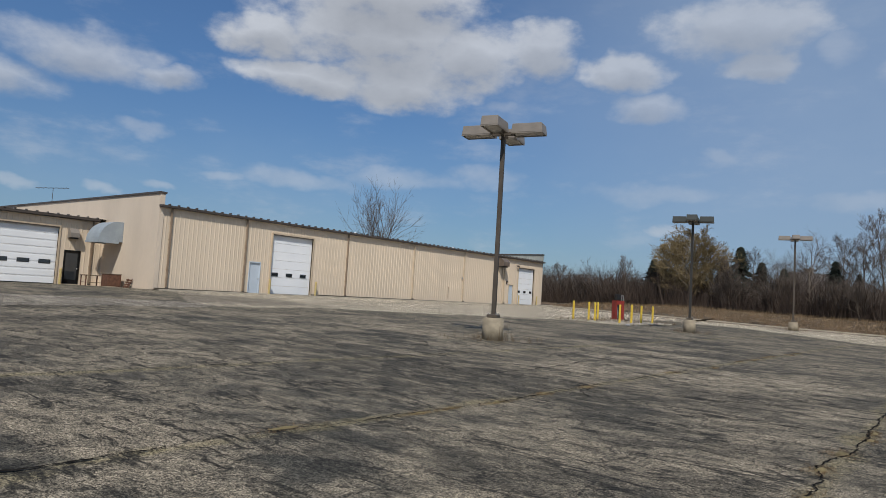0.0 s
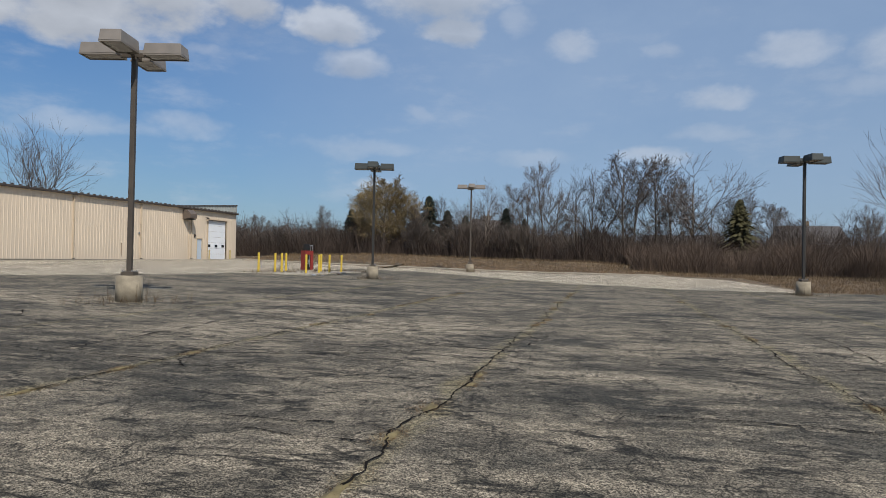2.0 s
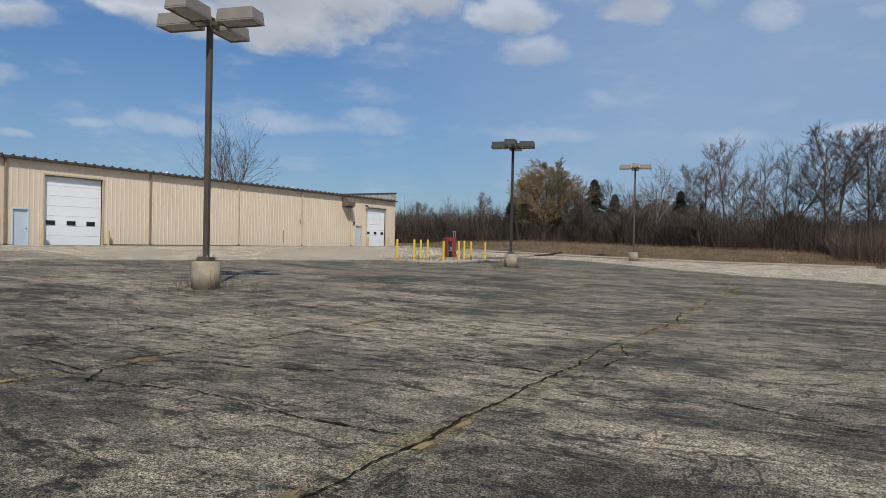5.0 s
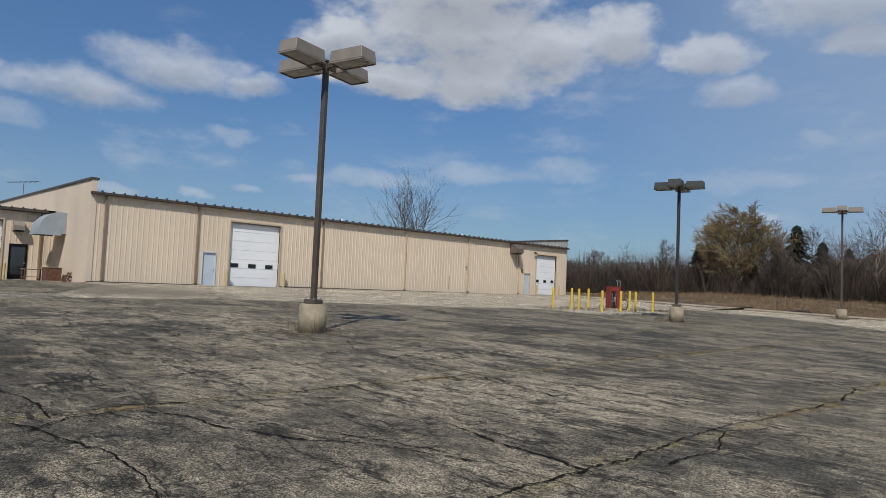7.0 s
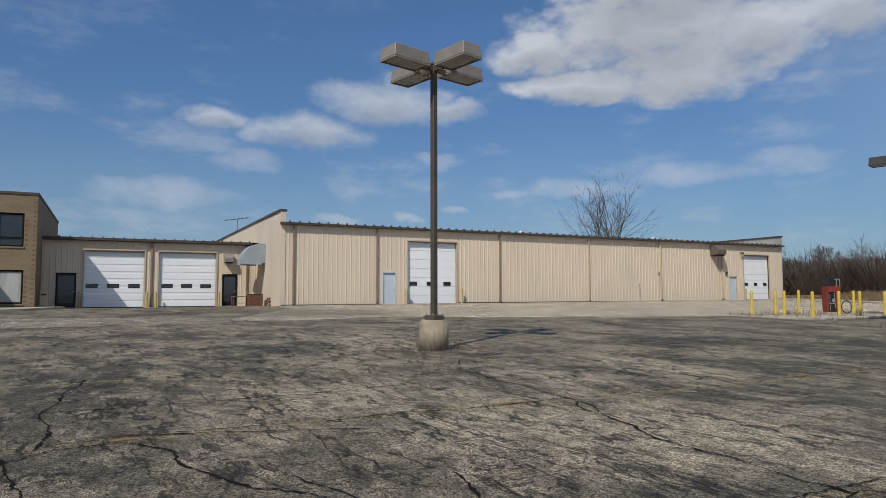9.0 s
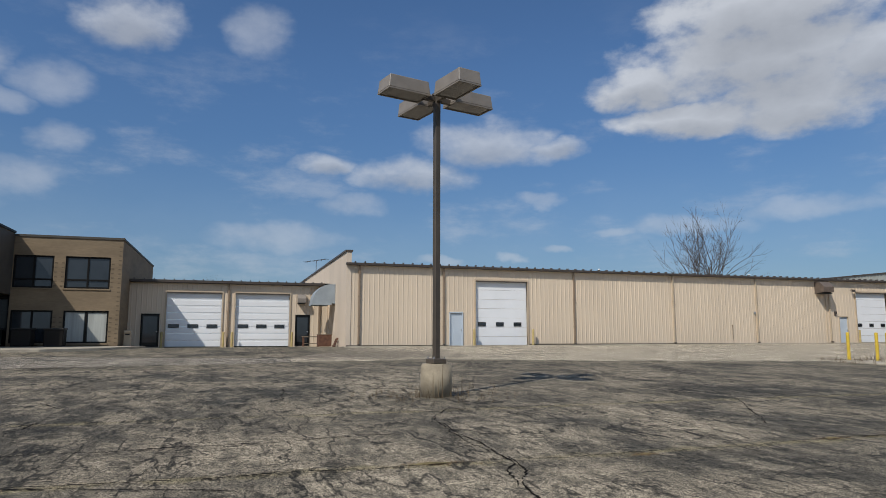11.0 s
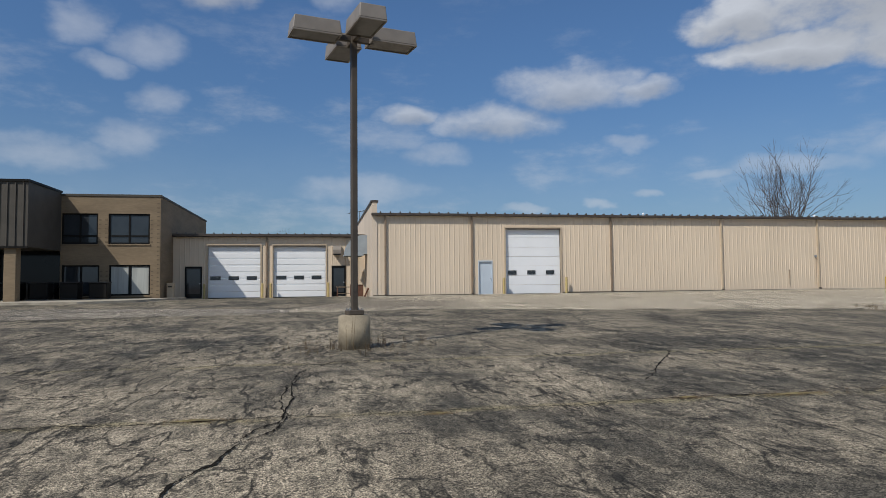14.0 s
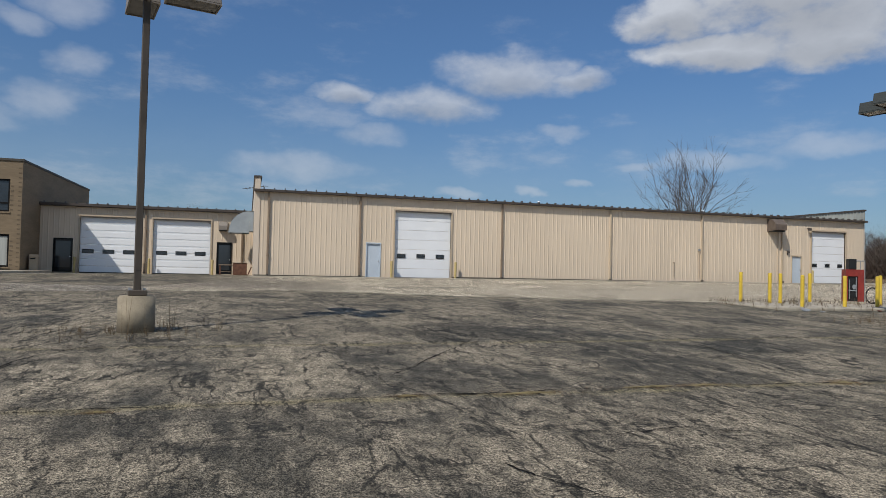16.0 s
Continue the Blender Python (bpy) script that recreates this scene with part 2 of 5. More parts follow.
    # patches of old sealer and of bleached paving: middle, half sizes, with ragged edges
    if sealed or bleached:
        xyz = nt.nodes.new("ShaderNodeSeparateXYZ")
        nt.links.new(tc.outputs["Object"], xyz.inputs[0])

        def calc(op, a, bb):
            n = nt.nodes.new("ShaderNodeMath")
            n.operation = op
            for s, v in ((n.inputs[0], a), (n.inputs[1], bb)):
                if isinstance(v, (int, float)):
                    s.default_value = v
                else:
                    nt.links.new(v, s)
            return n.outputs[0]
        rag = nz(2.2, 7.0, 0.7)
        for group, tone, amount in ((sealed, tuple(0.95 * c for c in dark), 0.62), (bleached, tuple(1.35 * c for c in light), 0.70)):
            for cx, cy, hx, hy in group:
                u = calc("MULTIPLY", calc("ABSOLUTE", calc("SUBTRACT", xyz.outputs[0], cx), 0), 1 / hx)
                v = calc("MULTIPLY", calc("ABSOLUTE", calc("SUBTRACT", xyz.outputs[1], cy), 0), 1 / hy)
                inside = calc("SUBTRACT", 1.0, calc("MAXIMUM", u, v))
                f = rng(calc("ADD", inside, calc("MULTIPLY", calc("SUBTRACT", rag, 0.5), 2.6)), -0.15, 0.75, 0.0, amount)
                col = mixc(f, col, tone)
    # hairline map cracks, broken up, wandering
    warp = nt.nodes.new("ShaderNodeTexNoise")
    warp.inputs["Scale"].default_value, warp.inputs["Detail"].default_value = 1.7, 5.0
    nt.links.new(tc.outputs["Object"], warp.inputs["Vector"])
    wadd = nt.nodes.new("ShaderNodeVectorMath")
    wadd.operation = "MULTIPLY_ADD"
    nt.links.new(warp.outputs["Color"], wadd.inputs[0])
    wadd.inputs[1].default_value = (0.9, 0.9, 0.9)
    nt.links.new(tc.outputs["Object"], wadd.inputs[2])
    for size, wide, gate in ((0.62, 0.017, 0.45), (1.7, 0.018, 0.50)):
        cr = nt.nodes.new("ShaderNodeTexVoronoi")
        cr.feature = "DISTANCE_TO_EDGE"
        cr.inputs["Scale"].default_value = size
        nt.links.new(wadd.outputs[0], cr.inputs["Vector"])
        line = rng(cr.outputs["Distance"], 0.0, wide, 1.0, 0.0)
        hold = nt.nodes.new("ShaderNodeMath")
        hold.operation = "MULTIPLY"
        nt.links.new(line, hold.inputs[0])
        nt.links.new(rng(nz(0.35 * size + 0.2, 3.0), gate - 0.05, gate + 0.05, 0.0, 0.75), hold.inputs[1])
        col = mixc(hold.outputs[0], col, tuple(0.35 * c for c in dark))
    for scale, wide, depth in ((0.45, 0.015, 0.75), (1.2, 0.020, 0.7), (2.3, 0.022, 0.5)):
        ab = nt.nodes.new("ShaderNodeMath")
        ab.operation = "ABSOLUTE"
        su = nt.nodes.new("ShaderNodeMath")
        su.operation = "SUBTRACT"
        su.inputs[1].default_value = 0.5
        nt.links.new(nz(scale, 5.0, 0.6, (0.7, 1.3, 1)), su.inputs[0])
        nt.links.new(su.outputs[0], ab.inputs[0])
        hold = nt.nodes.new("ShaderNodeMath")
        hold.operation = "MULTIPLY"
        nt.links.new(rng(ab.outputs[0], 0.0, wide, depth, 0.0), hold.inputs[0])
        nt.links.new(rng(nz(scale * 1.7 + 0.3, 4.0), 0.42, 0.58), hold.inputs[1])
        col = mixc(hold.outputs[0], col, tuple(0.7 * c for c in dark))
    sc = nt.nodes.new("ShaderNodeVectorMath")
    sc.operation = "SCALE"
    nt.links.new(col, sc.inputs[0])
    nt.links.new(mu.outputs[0], sc.inputs["Scale"])
    nt.links.new(sc.outputs[0], b.inputs["Base Color"])
    bp = nt.nodes.new("ShaderNodeBump")
    bp.inputs["Strength"].default_value, bp.inputs["Distance"].default_value = 0.5, 0.012
    nt.links.new(vor.outputs["Distance"], bp.inputs["Height"])
    nt.links.new(bp.outputs[0], b.inputs["Normal"])
    return m


def lot_asphalt(name, light, mid, dark, sealed, bleached, seams):
    """Old machine-laid paving: fine pale aggregate, ragged wear, moss along the seams."""
    m = bpy.data.materials.new(name)
    m.use_nodes = True
    nt = m.node_tree
    b = nt.nodes["Principled BSDF"]
    b.inputs["Roughness"].default_value, b.inputs["Specular IOR Level"].default_value = 0.88, 0.22
    tc = nt.nodes.new("ShaderNodeTexCoord")
    at = tc.outputs["Object"]

    def nz(scale, detail=5.0, rough=0.55, stretch=(1, 1, 1), shift=0.0):
        mp = nt.nodes.new("ShaderNodeMapping")
        mp.inputs["Scale"].default_value = stretch
        mp.inputs["Location"].default_value = (shift, shift, 0)
        nt.links.new(at, mp.inputs[0])
        n = nt.nodes.new("ShaderNodeTexNoise")
        n.inputs["Scale"].default_value, n.inputs["Detail"].default_value, n.inputs["Roughness"].default_value = scale, detail, rough
        nt.links.new(mp.outputs[0], n.inputs["Vector"])
        return n.outputs["Fac"]

    def rng(sock, lo, hi, start=0.0, to=1.0):
        r = nt.nodes.new("ShaderNodeMapRange")
        r.interpolation_type = "SMOOTHSTEP"
        for k, v in zip(("From Min", "From Max", "To Min", "To Max"), (lo, hi, start, to)):
            r.inputs[k].default_value = v
        nt.links.new(sock, r.inputs["Value"])
        return r.outputs[0]

    def calc(op, a, bb):
        n = nt.nodes.new("ShaderNodeMath")
        n.operation = op
        for sk, v in ((n.inputs[0], a), (n.inputs[1], bb)):
            if isinstance(v, (int, float)):
                sk.default_value = v
            else:
                nt.links.new(v, sk)
        return n.outputs[0]

    def mixc(fac, a, bb):
        n = nt.nodes.new("ShaderNodeMix")
        n.data_type = "RGBA"
        nt.links.new(fac, n.inputs[0])
        for sk, v in ((n.inputs[6], a), (n.inputs[7], bb)):
            if isinstance(v, tuple):
                sk.default_value = (*v, 1)
            else:
                nt.links.new(v, sk)
        return n.outputs[2]

    def times(c, k):
        return tuple(k * v for v in c)
    col = mixc(rng(nz(0.16, 5.0, 0.60, (1.0, 0.8, 1)), 0.42, 0.62), mid, times(dark, 1.9))
    col = mixc(rng(nz(0.50, 5.0, 0.60, (0.8, 1.1, 1)), 0.40, 0.60, 0.0, 0.85), col, light)
    xyz = nt.nodes.new("ShaderNodeSeparateXYZ")
    nt.links.new(at, xyz.inputs[0])
    rag = nz(1.3, 4.0, 0.55, (0.7, 1.2, 1))
    for group, tone, amount in ((sealed, times(dark, 1.3), 0.62), (bleached, times(light, 1.3), 0.70)):
        for cx, cy, hx, hy in group:
            u = calc("MULTIPLY", calc("ABSOLUTE", calc("SUBTRACT", xyz.outputs[0], cx), 0), 1 / hx)
            v = calc("MULTIPLY", calc("ABSOLUTE", calc("SUBTRACT", xyz.outputs[1], cy), 0), 1 / hy)
            inside = calc("SUBTRACT", 1.0, calc("MAXIMUM", u, v))
            col = mixc(rng(calc("ADD", inside, calc("MULTIPLY", calc("SUBTRACT", rag, 0.5), 2.4)), -0.15, 0.65, 0.0, amount), col, tone)
    # wear in ragged patches, broad, then fine
    col = mixc(rng(nz(1.1, 5.0, 0.62, (0.8, 1.3, 1), 3.0), 0.49, 0.62, 0.0, 0.36), col, times(dark, 1.15))
    col = mixc(rng(nz(2.1, 4.0, 0.55, (0.8, 1.3, 1), 9.0), 0.51, 0.62, 0.0, 0.36), col, times(light, 1.25))
    col = mixc(rng(nz(3.2, 4.0, 0.55, (0.7, 1.4, 1), 17.0), 0.51, 0.60, 0.0, 0.40), col, times(dark, 0.85))
    # moss and grit along the seams between the lanes
    moss = nz(1.6, 7.0, 0.72, (1.6, 0.8, 1))
    sway = calc("MULTIPLY", calc("SUBTRACT", nz(0.5, 2.0), 0.5), 0.5)
    for xs in seams:
        off = calc("ABSOLUTE", calc("SUBTRACT", calc("ADD", xyz.outputs[0], sway), xs), 0)
        near = calc("SUBTRACT", 1.0, calc("MULTIPLY", off, 1 / 0.34))
        col = mixc(rng(calc("ADD", near, calc("MULTIPLY", calc("SUBTRACT", moss, 0.5), 2.8)), 0.40, 1.15, 0.0, 0.62), col, (0.235, 0.195, 0.105))
    # fine cracks, most of them across the lanes, broken up
    for scale, wide, depth, stretch in ((0.50, 0.016, 0.9, (0.4, 1.3, 1)), (0.9, 0.022, 0.85, (0.5, 1.4, 1)), (1.6, 0.020, 0.5, (0.5, 1.4, 1)), (2.6, 0.020, 0.4, (0.5, 1.4, 1)), (0.6, 0.010, 0.8, (1.5, 0.5, 1))):
        line = rng(calc("ABSOLUTE", calc("SUBTRACT", nz(scale, 5.0, 0.58, stretch, 5.0), 0.5), 0), 0.0, wide, depth, 0.0)
        col = mixc(calc("MULTIPLY", line, rng(nz(scale * 1.3 + 0.2, 4.0, 0.55, (1, 1, 1), 21.0), 0.42, 0.54)), col, times(dark, 0.55))
    # the stones themselves
    grain = None
    for scale, lo, hi in ((105.0, 0.30, 1.70), (60.0, 0.78, 1.22)):
        vor = nt.nodes.new("ShaderNodeTexVoronoi")
        vor.inputs["Scale"].default_value = scale
        nt.links.new(at, vor.inputs["Vector"])
        hue = nt.nodes.new("ShaderNodeSeparateColor")
        nt.links.new(vor.outputs["Color"], hue.inputs[0])
        g = rng(hue.outputs[0], 0.22, 0.78, lo, hi)
        grain = (vor, g) if grain is None else (grain[0], calc("MULTIPLY", grain[1], g))
    g = calc("MULTIPLY", grain[1], rng(nz(20.0, 4.0, 0.70), 0.34, 0.66, 0.78, 1.22))
    sc = nt.nodes.new("ShaderNodeVectorMath")
    sc.operation = "SCALE"
    nt.links.new(col, sc.inputs[0])
    nt.links.new(g, sc.inputs["Scale"])
    nt.links.new(sc.outputs[0], b.inputs["Base Color"])
    bp = nt.nodes.new("ShaderNodeBump")
    bp.inputs["Strength"].default_value, bp.inputs["Distance"].default_value = 0.5, 0.010
    nt.links.new(grain[0].outputs["Distance"], bp.inputs["Height"])
    nt.links.new(bp.outputs[0], b.inputs["Normal"])
    return m


SEALED = [(-7.2, 10.4, 4.4, 2.0), (2.3, 9.9, 1.8, 1.2), (0.6, 10.1, 1.2, 0.7), (4.1, 10.5, 0.8, 0.8), (5.3, 23.5, 1.2, 1.1), (-4.9, 18.9, 0.8, 0.6), (-4.2, 20.2, 1.6, 0.7), (-12.6, 24.6, 1.6, 1.0), (-8.5, 8.6, 2.0, 1.0), (-3.2, 5.2, 1.8, 0.7), (-11.5, 11.0, 2.6, 0.9), (-9.0, 26.5, 3.0, 1.2), (1.0, 12.2, 1.6, 0.6)]
BLEACHED = [(-4.6, 15.9, 2.4, 1.3), (-3.6, 17.2, 1.6, 0.8), (-4.6, 14.9, 1.2, 0.5), (-2.9, 16.6, 1.5, 0.6), (-4.6, 19.5, 0.5, 0.3), (-7.4, 17.9, 1.4, 0.8), (-8.0, 20.4, 2.4, 1.0), (0.9, 11.4, 1.2, 0.5), (-15.5, 17.5, 3.5, 1.6), (-7.0, 14.2, 1.2, 1.4), (6.0, 15.5, 2.2, 1.4)]
M_ASPHALT = lot_asphalt("worn_asphalt", (0.264, 0.222, 0.160), (0.142, 0.121, 0.089), (0.035, 0.0325, 0.0260), SEALED, BLEACHED, (-1.22, 3.2, -5.62, 7.2, -10.0))
M_DRIVE = asphalt("old_concrete_paving", (0.53, 0.45, 0.335), (0.42, 0.355, 0.26), (0.17, 0.143, 0.108), 0.3, [(-32.0, 18.0, 9.0, 6.5), (-30.0, 21.0, 5.0, 4.0)])
M_DARKCONC = mat("dark_concrete", (0.115, 0.095, 0.072), 0.95, var=0.5, scale=1.5, fine=25, fvar=0.2, bump=0.3)
M_EARTH = asphalt("dry_grass_ground", (0.20, 0.14, 0.085), (0.13, 0.09, 0.055), (0.07, 0.05, 0.03), 0.5)
M_APRON = asphalt("greyed_asphalt", (0.30, 0.26, 0.20), (0.215, 0.185, 0.145), (0.085, 0.077, 0.066), 0.25)
M_CRACK = mat("crack_shade", (0.020, 0.017, 0.014), 0.95, var=0.5, scale=9, bump=0.4, spec=0.05)
M_WEEDY = mat("moss_and_dead_weeds", (0.225, 0.178, 0.085), 0.95, var=0.5, scale=5, bump=0.5)
M_TAN = mat("tan_wall_steel", (0.67, 0.55, 0.415), 0.45, var=0.07, scale=0.5, fvar=0.03, fine=5, bump=0.0, stretch=(1, 1, 0.25))
M_STUCCO = mat("tan_end_wall", (0.62, 0.515, 0.405), 0.7, var=0.10, scale=0.6, fvar=0.04, fine=9, bump=0.1, stretch=(1, 1, 0.4))
M_TRIM = mat("tan_trim", (0.50, 0.40, 0.285), 0.5, var=0.12, scale=1.2, fvar=0.05, bump=0.0)
M_SPOUT = mat("brown_downspout", (0.26, 0.19, 0.13), 0.5, var=0.2, scale=2, bump=0.0)
M_FASCIA = mat("dark_brown_fascia", (0.075, 0.060, 0.05), 0.5, var=0.25, scale=2, bump=0.0)
M_ROOF = mat("weathered_roof_steel", (0.30, 0.28, 0.26), 0.5, 0.3, var=0.2, scale=0.8, bump=0.0)
M_WHITE = mat("white_door_paint", (0.80, 0.81, 0.82), 0.4, var=0.05, scale=0.8, fvar=0.02, fine=6, bump=0.0)
M_BLUEDOOR = mat("pale_blue_door_paint", (0.50, 0.56, 0.62), 0.45, var=0.08, scale=1.5, bump=0.0)
M_DARKFRAME = mat("dark_bronze_frame", (0.010, 0.009, 0.008), 0.5, var=0.2, scale=2, bump=0.0, spec=0.15)
M_DARKDOOR = mat("dark_glass_door", (0.012, 0.013, 0.014), 0.15, var=0.3, scale=1.5, bump=0.0, spec=0.3)
M_GLASS = mat("window_glass", (0.03, 0.035, 0.04), 0.05, var=0.3, scale=0.8, bump=0.0, fvar=0.0, spec=0.7)
M_BLIND = mat("curtain", (0.42, 0.43, 0.40), 0.8, var=0.25, scale=1.2, stretch=(1, 4, 0.3), bump=0.0)
M_BRICK = mat("tan_brick", (0.222, 0.165, 0.104), 0.85, var=0.2, scale=1.2, fine=9, fvar=0.22, bump=0.3, stretch=(0.35, 0.35, 1.6))
# darker brick tone with the shade of the toothing gaps painted in
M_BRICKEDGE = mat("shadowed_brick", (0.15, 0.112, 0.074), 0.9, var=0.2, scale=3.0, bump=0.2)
M_SHOPGLASS = mat("storefront_glass", (0.008, 0.009, 0.010), 0.08, var=0.3, scale=0.8, bump=0.0, spec=0.25)
M_MORTAR = mat("mortar", (0.30, 0.235, 0.16), 0.9, var=0.2, scale=4, bump=0.2)
M_BRONZE = mat("bronze_cladding", (0.082, 0.073, 0.061), 0.6, var=0.2, scale=1.5, bump=0.0, spec=0.25)
M_LAMP = mat("lamp_bronze_paint", (0.235, 0.205, 0.175), 0.5, var=0.15, scale=3, fvar=0.05, bump=0.0)
M_POLE = mat("pole_bronze_paint", (0.085, 0.068, 0.052), 0.5, var=0.3, scale=2, fvar=0.08, bump=0.0)
M_LAMPDARK = mat("dark_green_bronze_paint", (0.055, 0.060, 0.055), 0.5, var=0.15, scale=3, fvar=0.05, bump=0.0)
M_POLEDARK = mat("dark_pole_paint", (0.035, 0.032, 0.028), 0.5, var=0.2, scale=2, bump=0.0)
M_PALEYELLOW = mat("faded_yellow_paint", (0.52, 0.40, 0.17), 0.6, var=0.25, scale=4, bump=0.0)
M_LENS = mat("lamp_lens", (0.16, 0.15, 0.14), 0.25, var=0.3, scale=3, bump=0.0)
M_CONC = mat("pole_base_concrete", (0.31, 0.26, 0.185), 0.9, var=0.3, scale=3.5, fine=35, fvar=0.18, bump=0.4)
M_KERB = mat("kerb_concrete", (0.42, 0.37, 0.29), 0.9, var=0.35, scale=2.0, fine=30, fvar=0.15, bump=0.3)
M_YELLOW = mat("yellow_bollard_paint", (0.66, 0.46, 0.05), 0.5, var=0.3, scale=6, fvar=0.08, bump=0.0)
M_RED = mat("red_pump_paint", (0.24, 0.03, 0.022), 0.5, var=0.3, scale=4, bump=0.0)
M_BLACK = mat("black_parts", (0.012, 0.012, 0.012), 0.5, var=0.2, scale=4, bump=0.0)
M_STEEL = mat("grey_steel", (0.40, 0.41, 0.42), 0.4, 0.6, var=0.2, scale=4, bump=0.0)
M_AWNING = mat("grey_awning", (0.30, 0.34, 0.37), 0.6, var=0.15, scale=2, bump=0.0)
M_HOOD = mat("brown_hood_paint", (0.15, 0.115, 0.09), 0.5, var=0.3, scale=3, bump=0.0)
M_GREYRIB = mat("grey_parapet_steel", (0.33, 0.34, 0.31), 0.5, var=0.2, scale=1.0, bump=0.0)
M_RUST = mat("rusty_steel", (0.14, 0.065, 0.04), 0.8, var=0.4, scale=5, bump=0.2)
M_WOODGREY = mat("weathered_wood", (0.20, 0.15, 0.105), 0.8, var=0.3, scale=4, stretch=(1, 8, 1), bump=0.2)
M_BARK = mat("grey_bark", (0.16, 0.13, 0.10), 0.95, var=0.4, scale=2.0, bump=0.0, island=0.25)
M_TWIG = mat("bare_twigs", (0.125, 0.100, 0.082), 0.95, var=0.4, scale=0.6, bump=0.0, island=0.25)
M_WILLOW = mat("yellow_willow_twigs", (0.23, 0.17, 0.085), 0.95, var=0.3, scale=0.6, bump=0.0)
M_SPRUCE = mat("dark_spruce_needles", (0.018, 0.025, 0.015), 0.9, var=0.4, scale=1.0, bump=0.0)
M_CEDAR = mat("bronze_green_cedar", (0.085, 0.075, 0.03), 0.9, var=0.4, scale=1.0, bump=0.0)
M_BRUSH = mat("brown_thicket", (0.075, 0.053, 0.041), 0.95, var=0.45, scale=0.25, bump=0.0)
M_REDBRUSH = mat("reddish_brush", (0.135, 0.094, 0.068), 0.95, var=0.4, scale=0.25, bump=0.0)
M_STRAW = mat("dry_straw", (0.20, 0.135, 0.075), 0.95, var=0.4, scale=0.6, bump=0.0)
M_WEED = mat("dead_weed_stems", (0.135, 0.095, 0.055), 0.95, var=0.3, scale=3, bump=0.0)
M_HOUSE = mat("far_house_siding", (0.45, 0.43, 0.40), 0.8, var=0.1, scale=1, bump=0.0)
M_SHINGLE = mat("far_house_roof", (0.10, 0.09, 0.085), 0.9, var=0.2, scale=2, bump=0.0)


# ---- helpers for meshes ----
def mesh_ob(name, verts, faces, material, parent=None, smooth=False):
    me = bpy.data.meshes.new(name)
    me.from_pydata(verts, [], faces)
    me.materials.append(material)
    if smooth:
        me.shade_smooth()
    me.update()
    ob = new(name, me)
    if parent is not None:
        ob.parent = parent
    return ob


def part(name, bm, material, parent=None, label="", smooth=False):
    me = bpy.data.meshes.new(name)
    bmesh.ops.recalc_face_normals(bm, faces=bm.faces[:])
    bm.to_mesh(me)
    bm.free()
    me.materials.append(material)
    if smooth:
        me.shade_smooth()
    ob = new(name, me)
    if parent is not None:
        ob.parent = parent
    if label:
        ob["label"] = label
    return ob


def box(bm, x0, x1, y0, y1, z0, z1, bevel=0.0):
    r = bmesh.ops.create_cube(bm, size=1.0)
    vs = r["verts"]
    for v in vs:
        v.co = Vector(((x0 + x1) / 2 + v.co.x * (x1 - x0), (y0 + y1) / 2 + v.co.y * (y1 - y0), (z0 + z1) / 2 + v.co.z * (z1 - z0)))
    if bevel:
        es = list({e for v in vs for e in v.link_edges})
        bmesh.ops.bevel(bm, geom=es, offset=bevel, segments=1, affect="EDGES", profile=0.5)
    return bm


def boxes(*specs, bevel=0.0):
    bm = bmesh.new()
    for s in specs:
        box(bm, *s, bevel=bevel)
    return bm


def tube(bm, p, q, r0, r1=None, n=8, caps=True):
    p, q = Vector(p), Vector(q)
    r1 = r0 if r1 is None else r1
    rot = (q - p).to_track_quat("Z", "Y").to_matrix().to_4x4()
    bmesh.ops.create_cone(bm, cap_ends=caps, segments=n, radius1=r0, radius2=r1, depth=(q - p).length,
                          matrix=Matrix.Translation((p + q) / 2) @ rot)
    return bm


def cylinder(p, q, r0, r1=None, n=12):
    return tube(bmesh.new(), p, q, r0, r1, n)


def empty(name, at=(0, 0, 0), label="", category="", group="", kind=""):
    ob = new(name)
    ob.location = at
    return tagged(ob, label, category, group, kind)


def lerp_table(v, xs, ys):
    return float(np.interp(v, xs, ys))


def ground_z(x, y):
    """The lot falls gently from the buildings to the walker, and rises to its far kerb."""
    d = -x
    h = lerp_table(d, (-60, -12, 0, 5, 12, 38, 45, 70), (-.3, -.10, -.04, -.03, .12, .70, .62, .62))
    w = min(max(d / 12, 0.25), 1)
    s = min(max((y - 44) / 20, 0), 1)
    s = s * s * (3 - 2 * s)
    far = min(max((y - 64) / 10, 0), 1) * (1 + 1.5 * lerp_table(x, (-40, -26, -2, 8), (0, 1, 1, 0)))
    return h + 0.004 * min(max(y - 12, 0), 60) * w + (1 - w) * 0.30 * s + far * 0.45


def sheet(name, x0, x1, y0, y1, nx, ny, lift, material, kind="structure", label="", category="", wob=0.0):
    """A sheet on the ground between two edges x0(y) and x1(y)."""
    vs, fs = [], []
    for j in range(ny + 1):
        y = y0 + (y1 - y0) * j / ny
        a, b = x0(y), x1(y)
        for i in range(nx + 1):
            x = a + (b - a) * i / nx
            w = wob * (noise.noise((x * 0.7, y * 0.7, 3.0)) + 0.5 * noise.noise((x * 2.1, y * 2.1, 7.0))) if 0 < i < nx else 0
            vs.append((x, y, ground_z(x, y) + lift + w))
    for j in range(ny):
        for i in range(nx):
            k = j * (nx + 1) + i
            fs.append((k, k + 1, k + nx + 2, k + nx + 1))
    ob = mesh_ob(name, vs, fs, material, smooth=True)
    return tagged(ob, label, category, kind=kind)


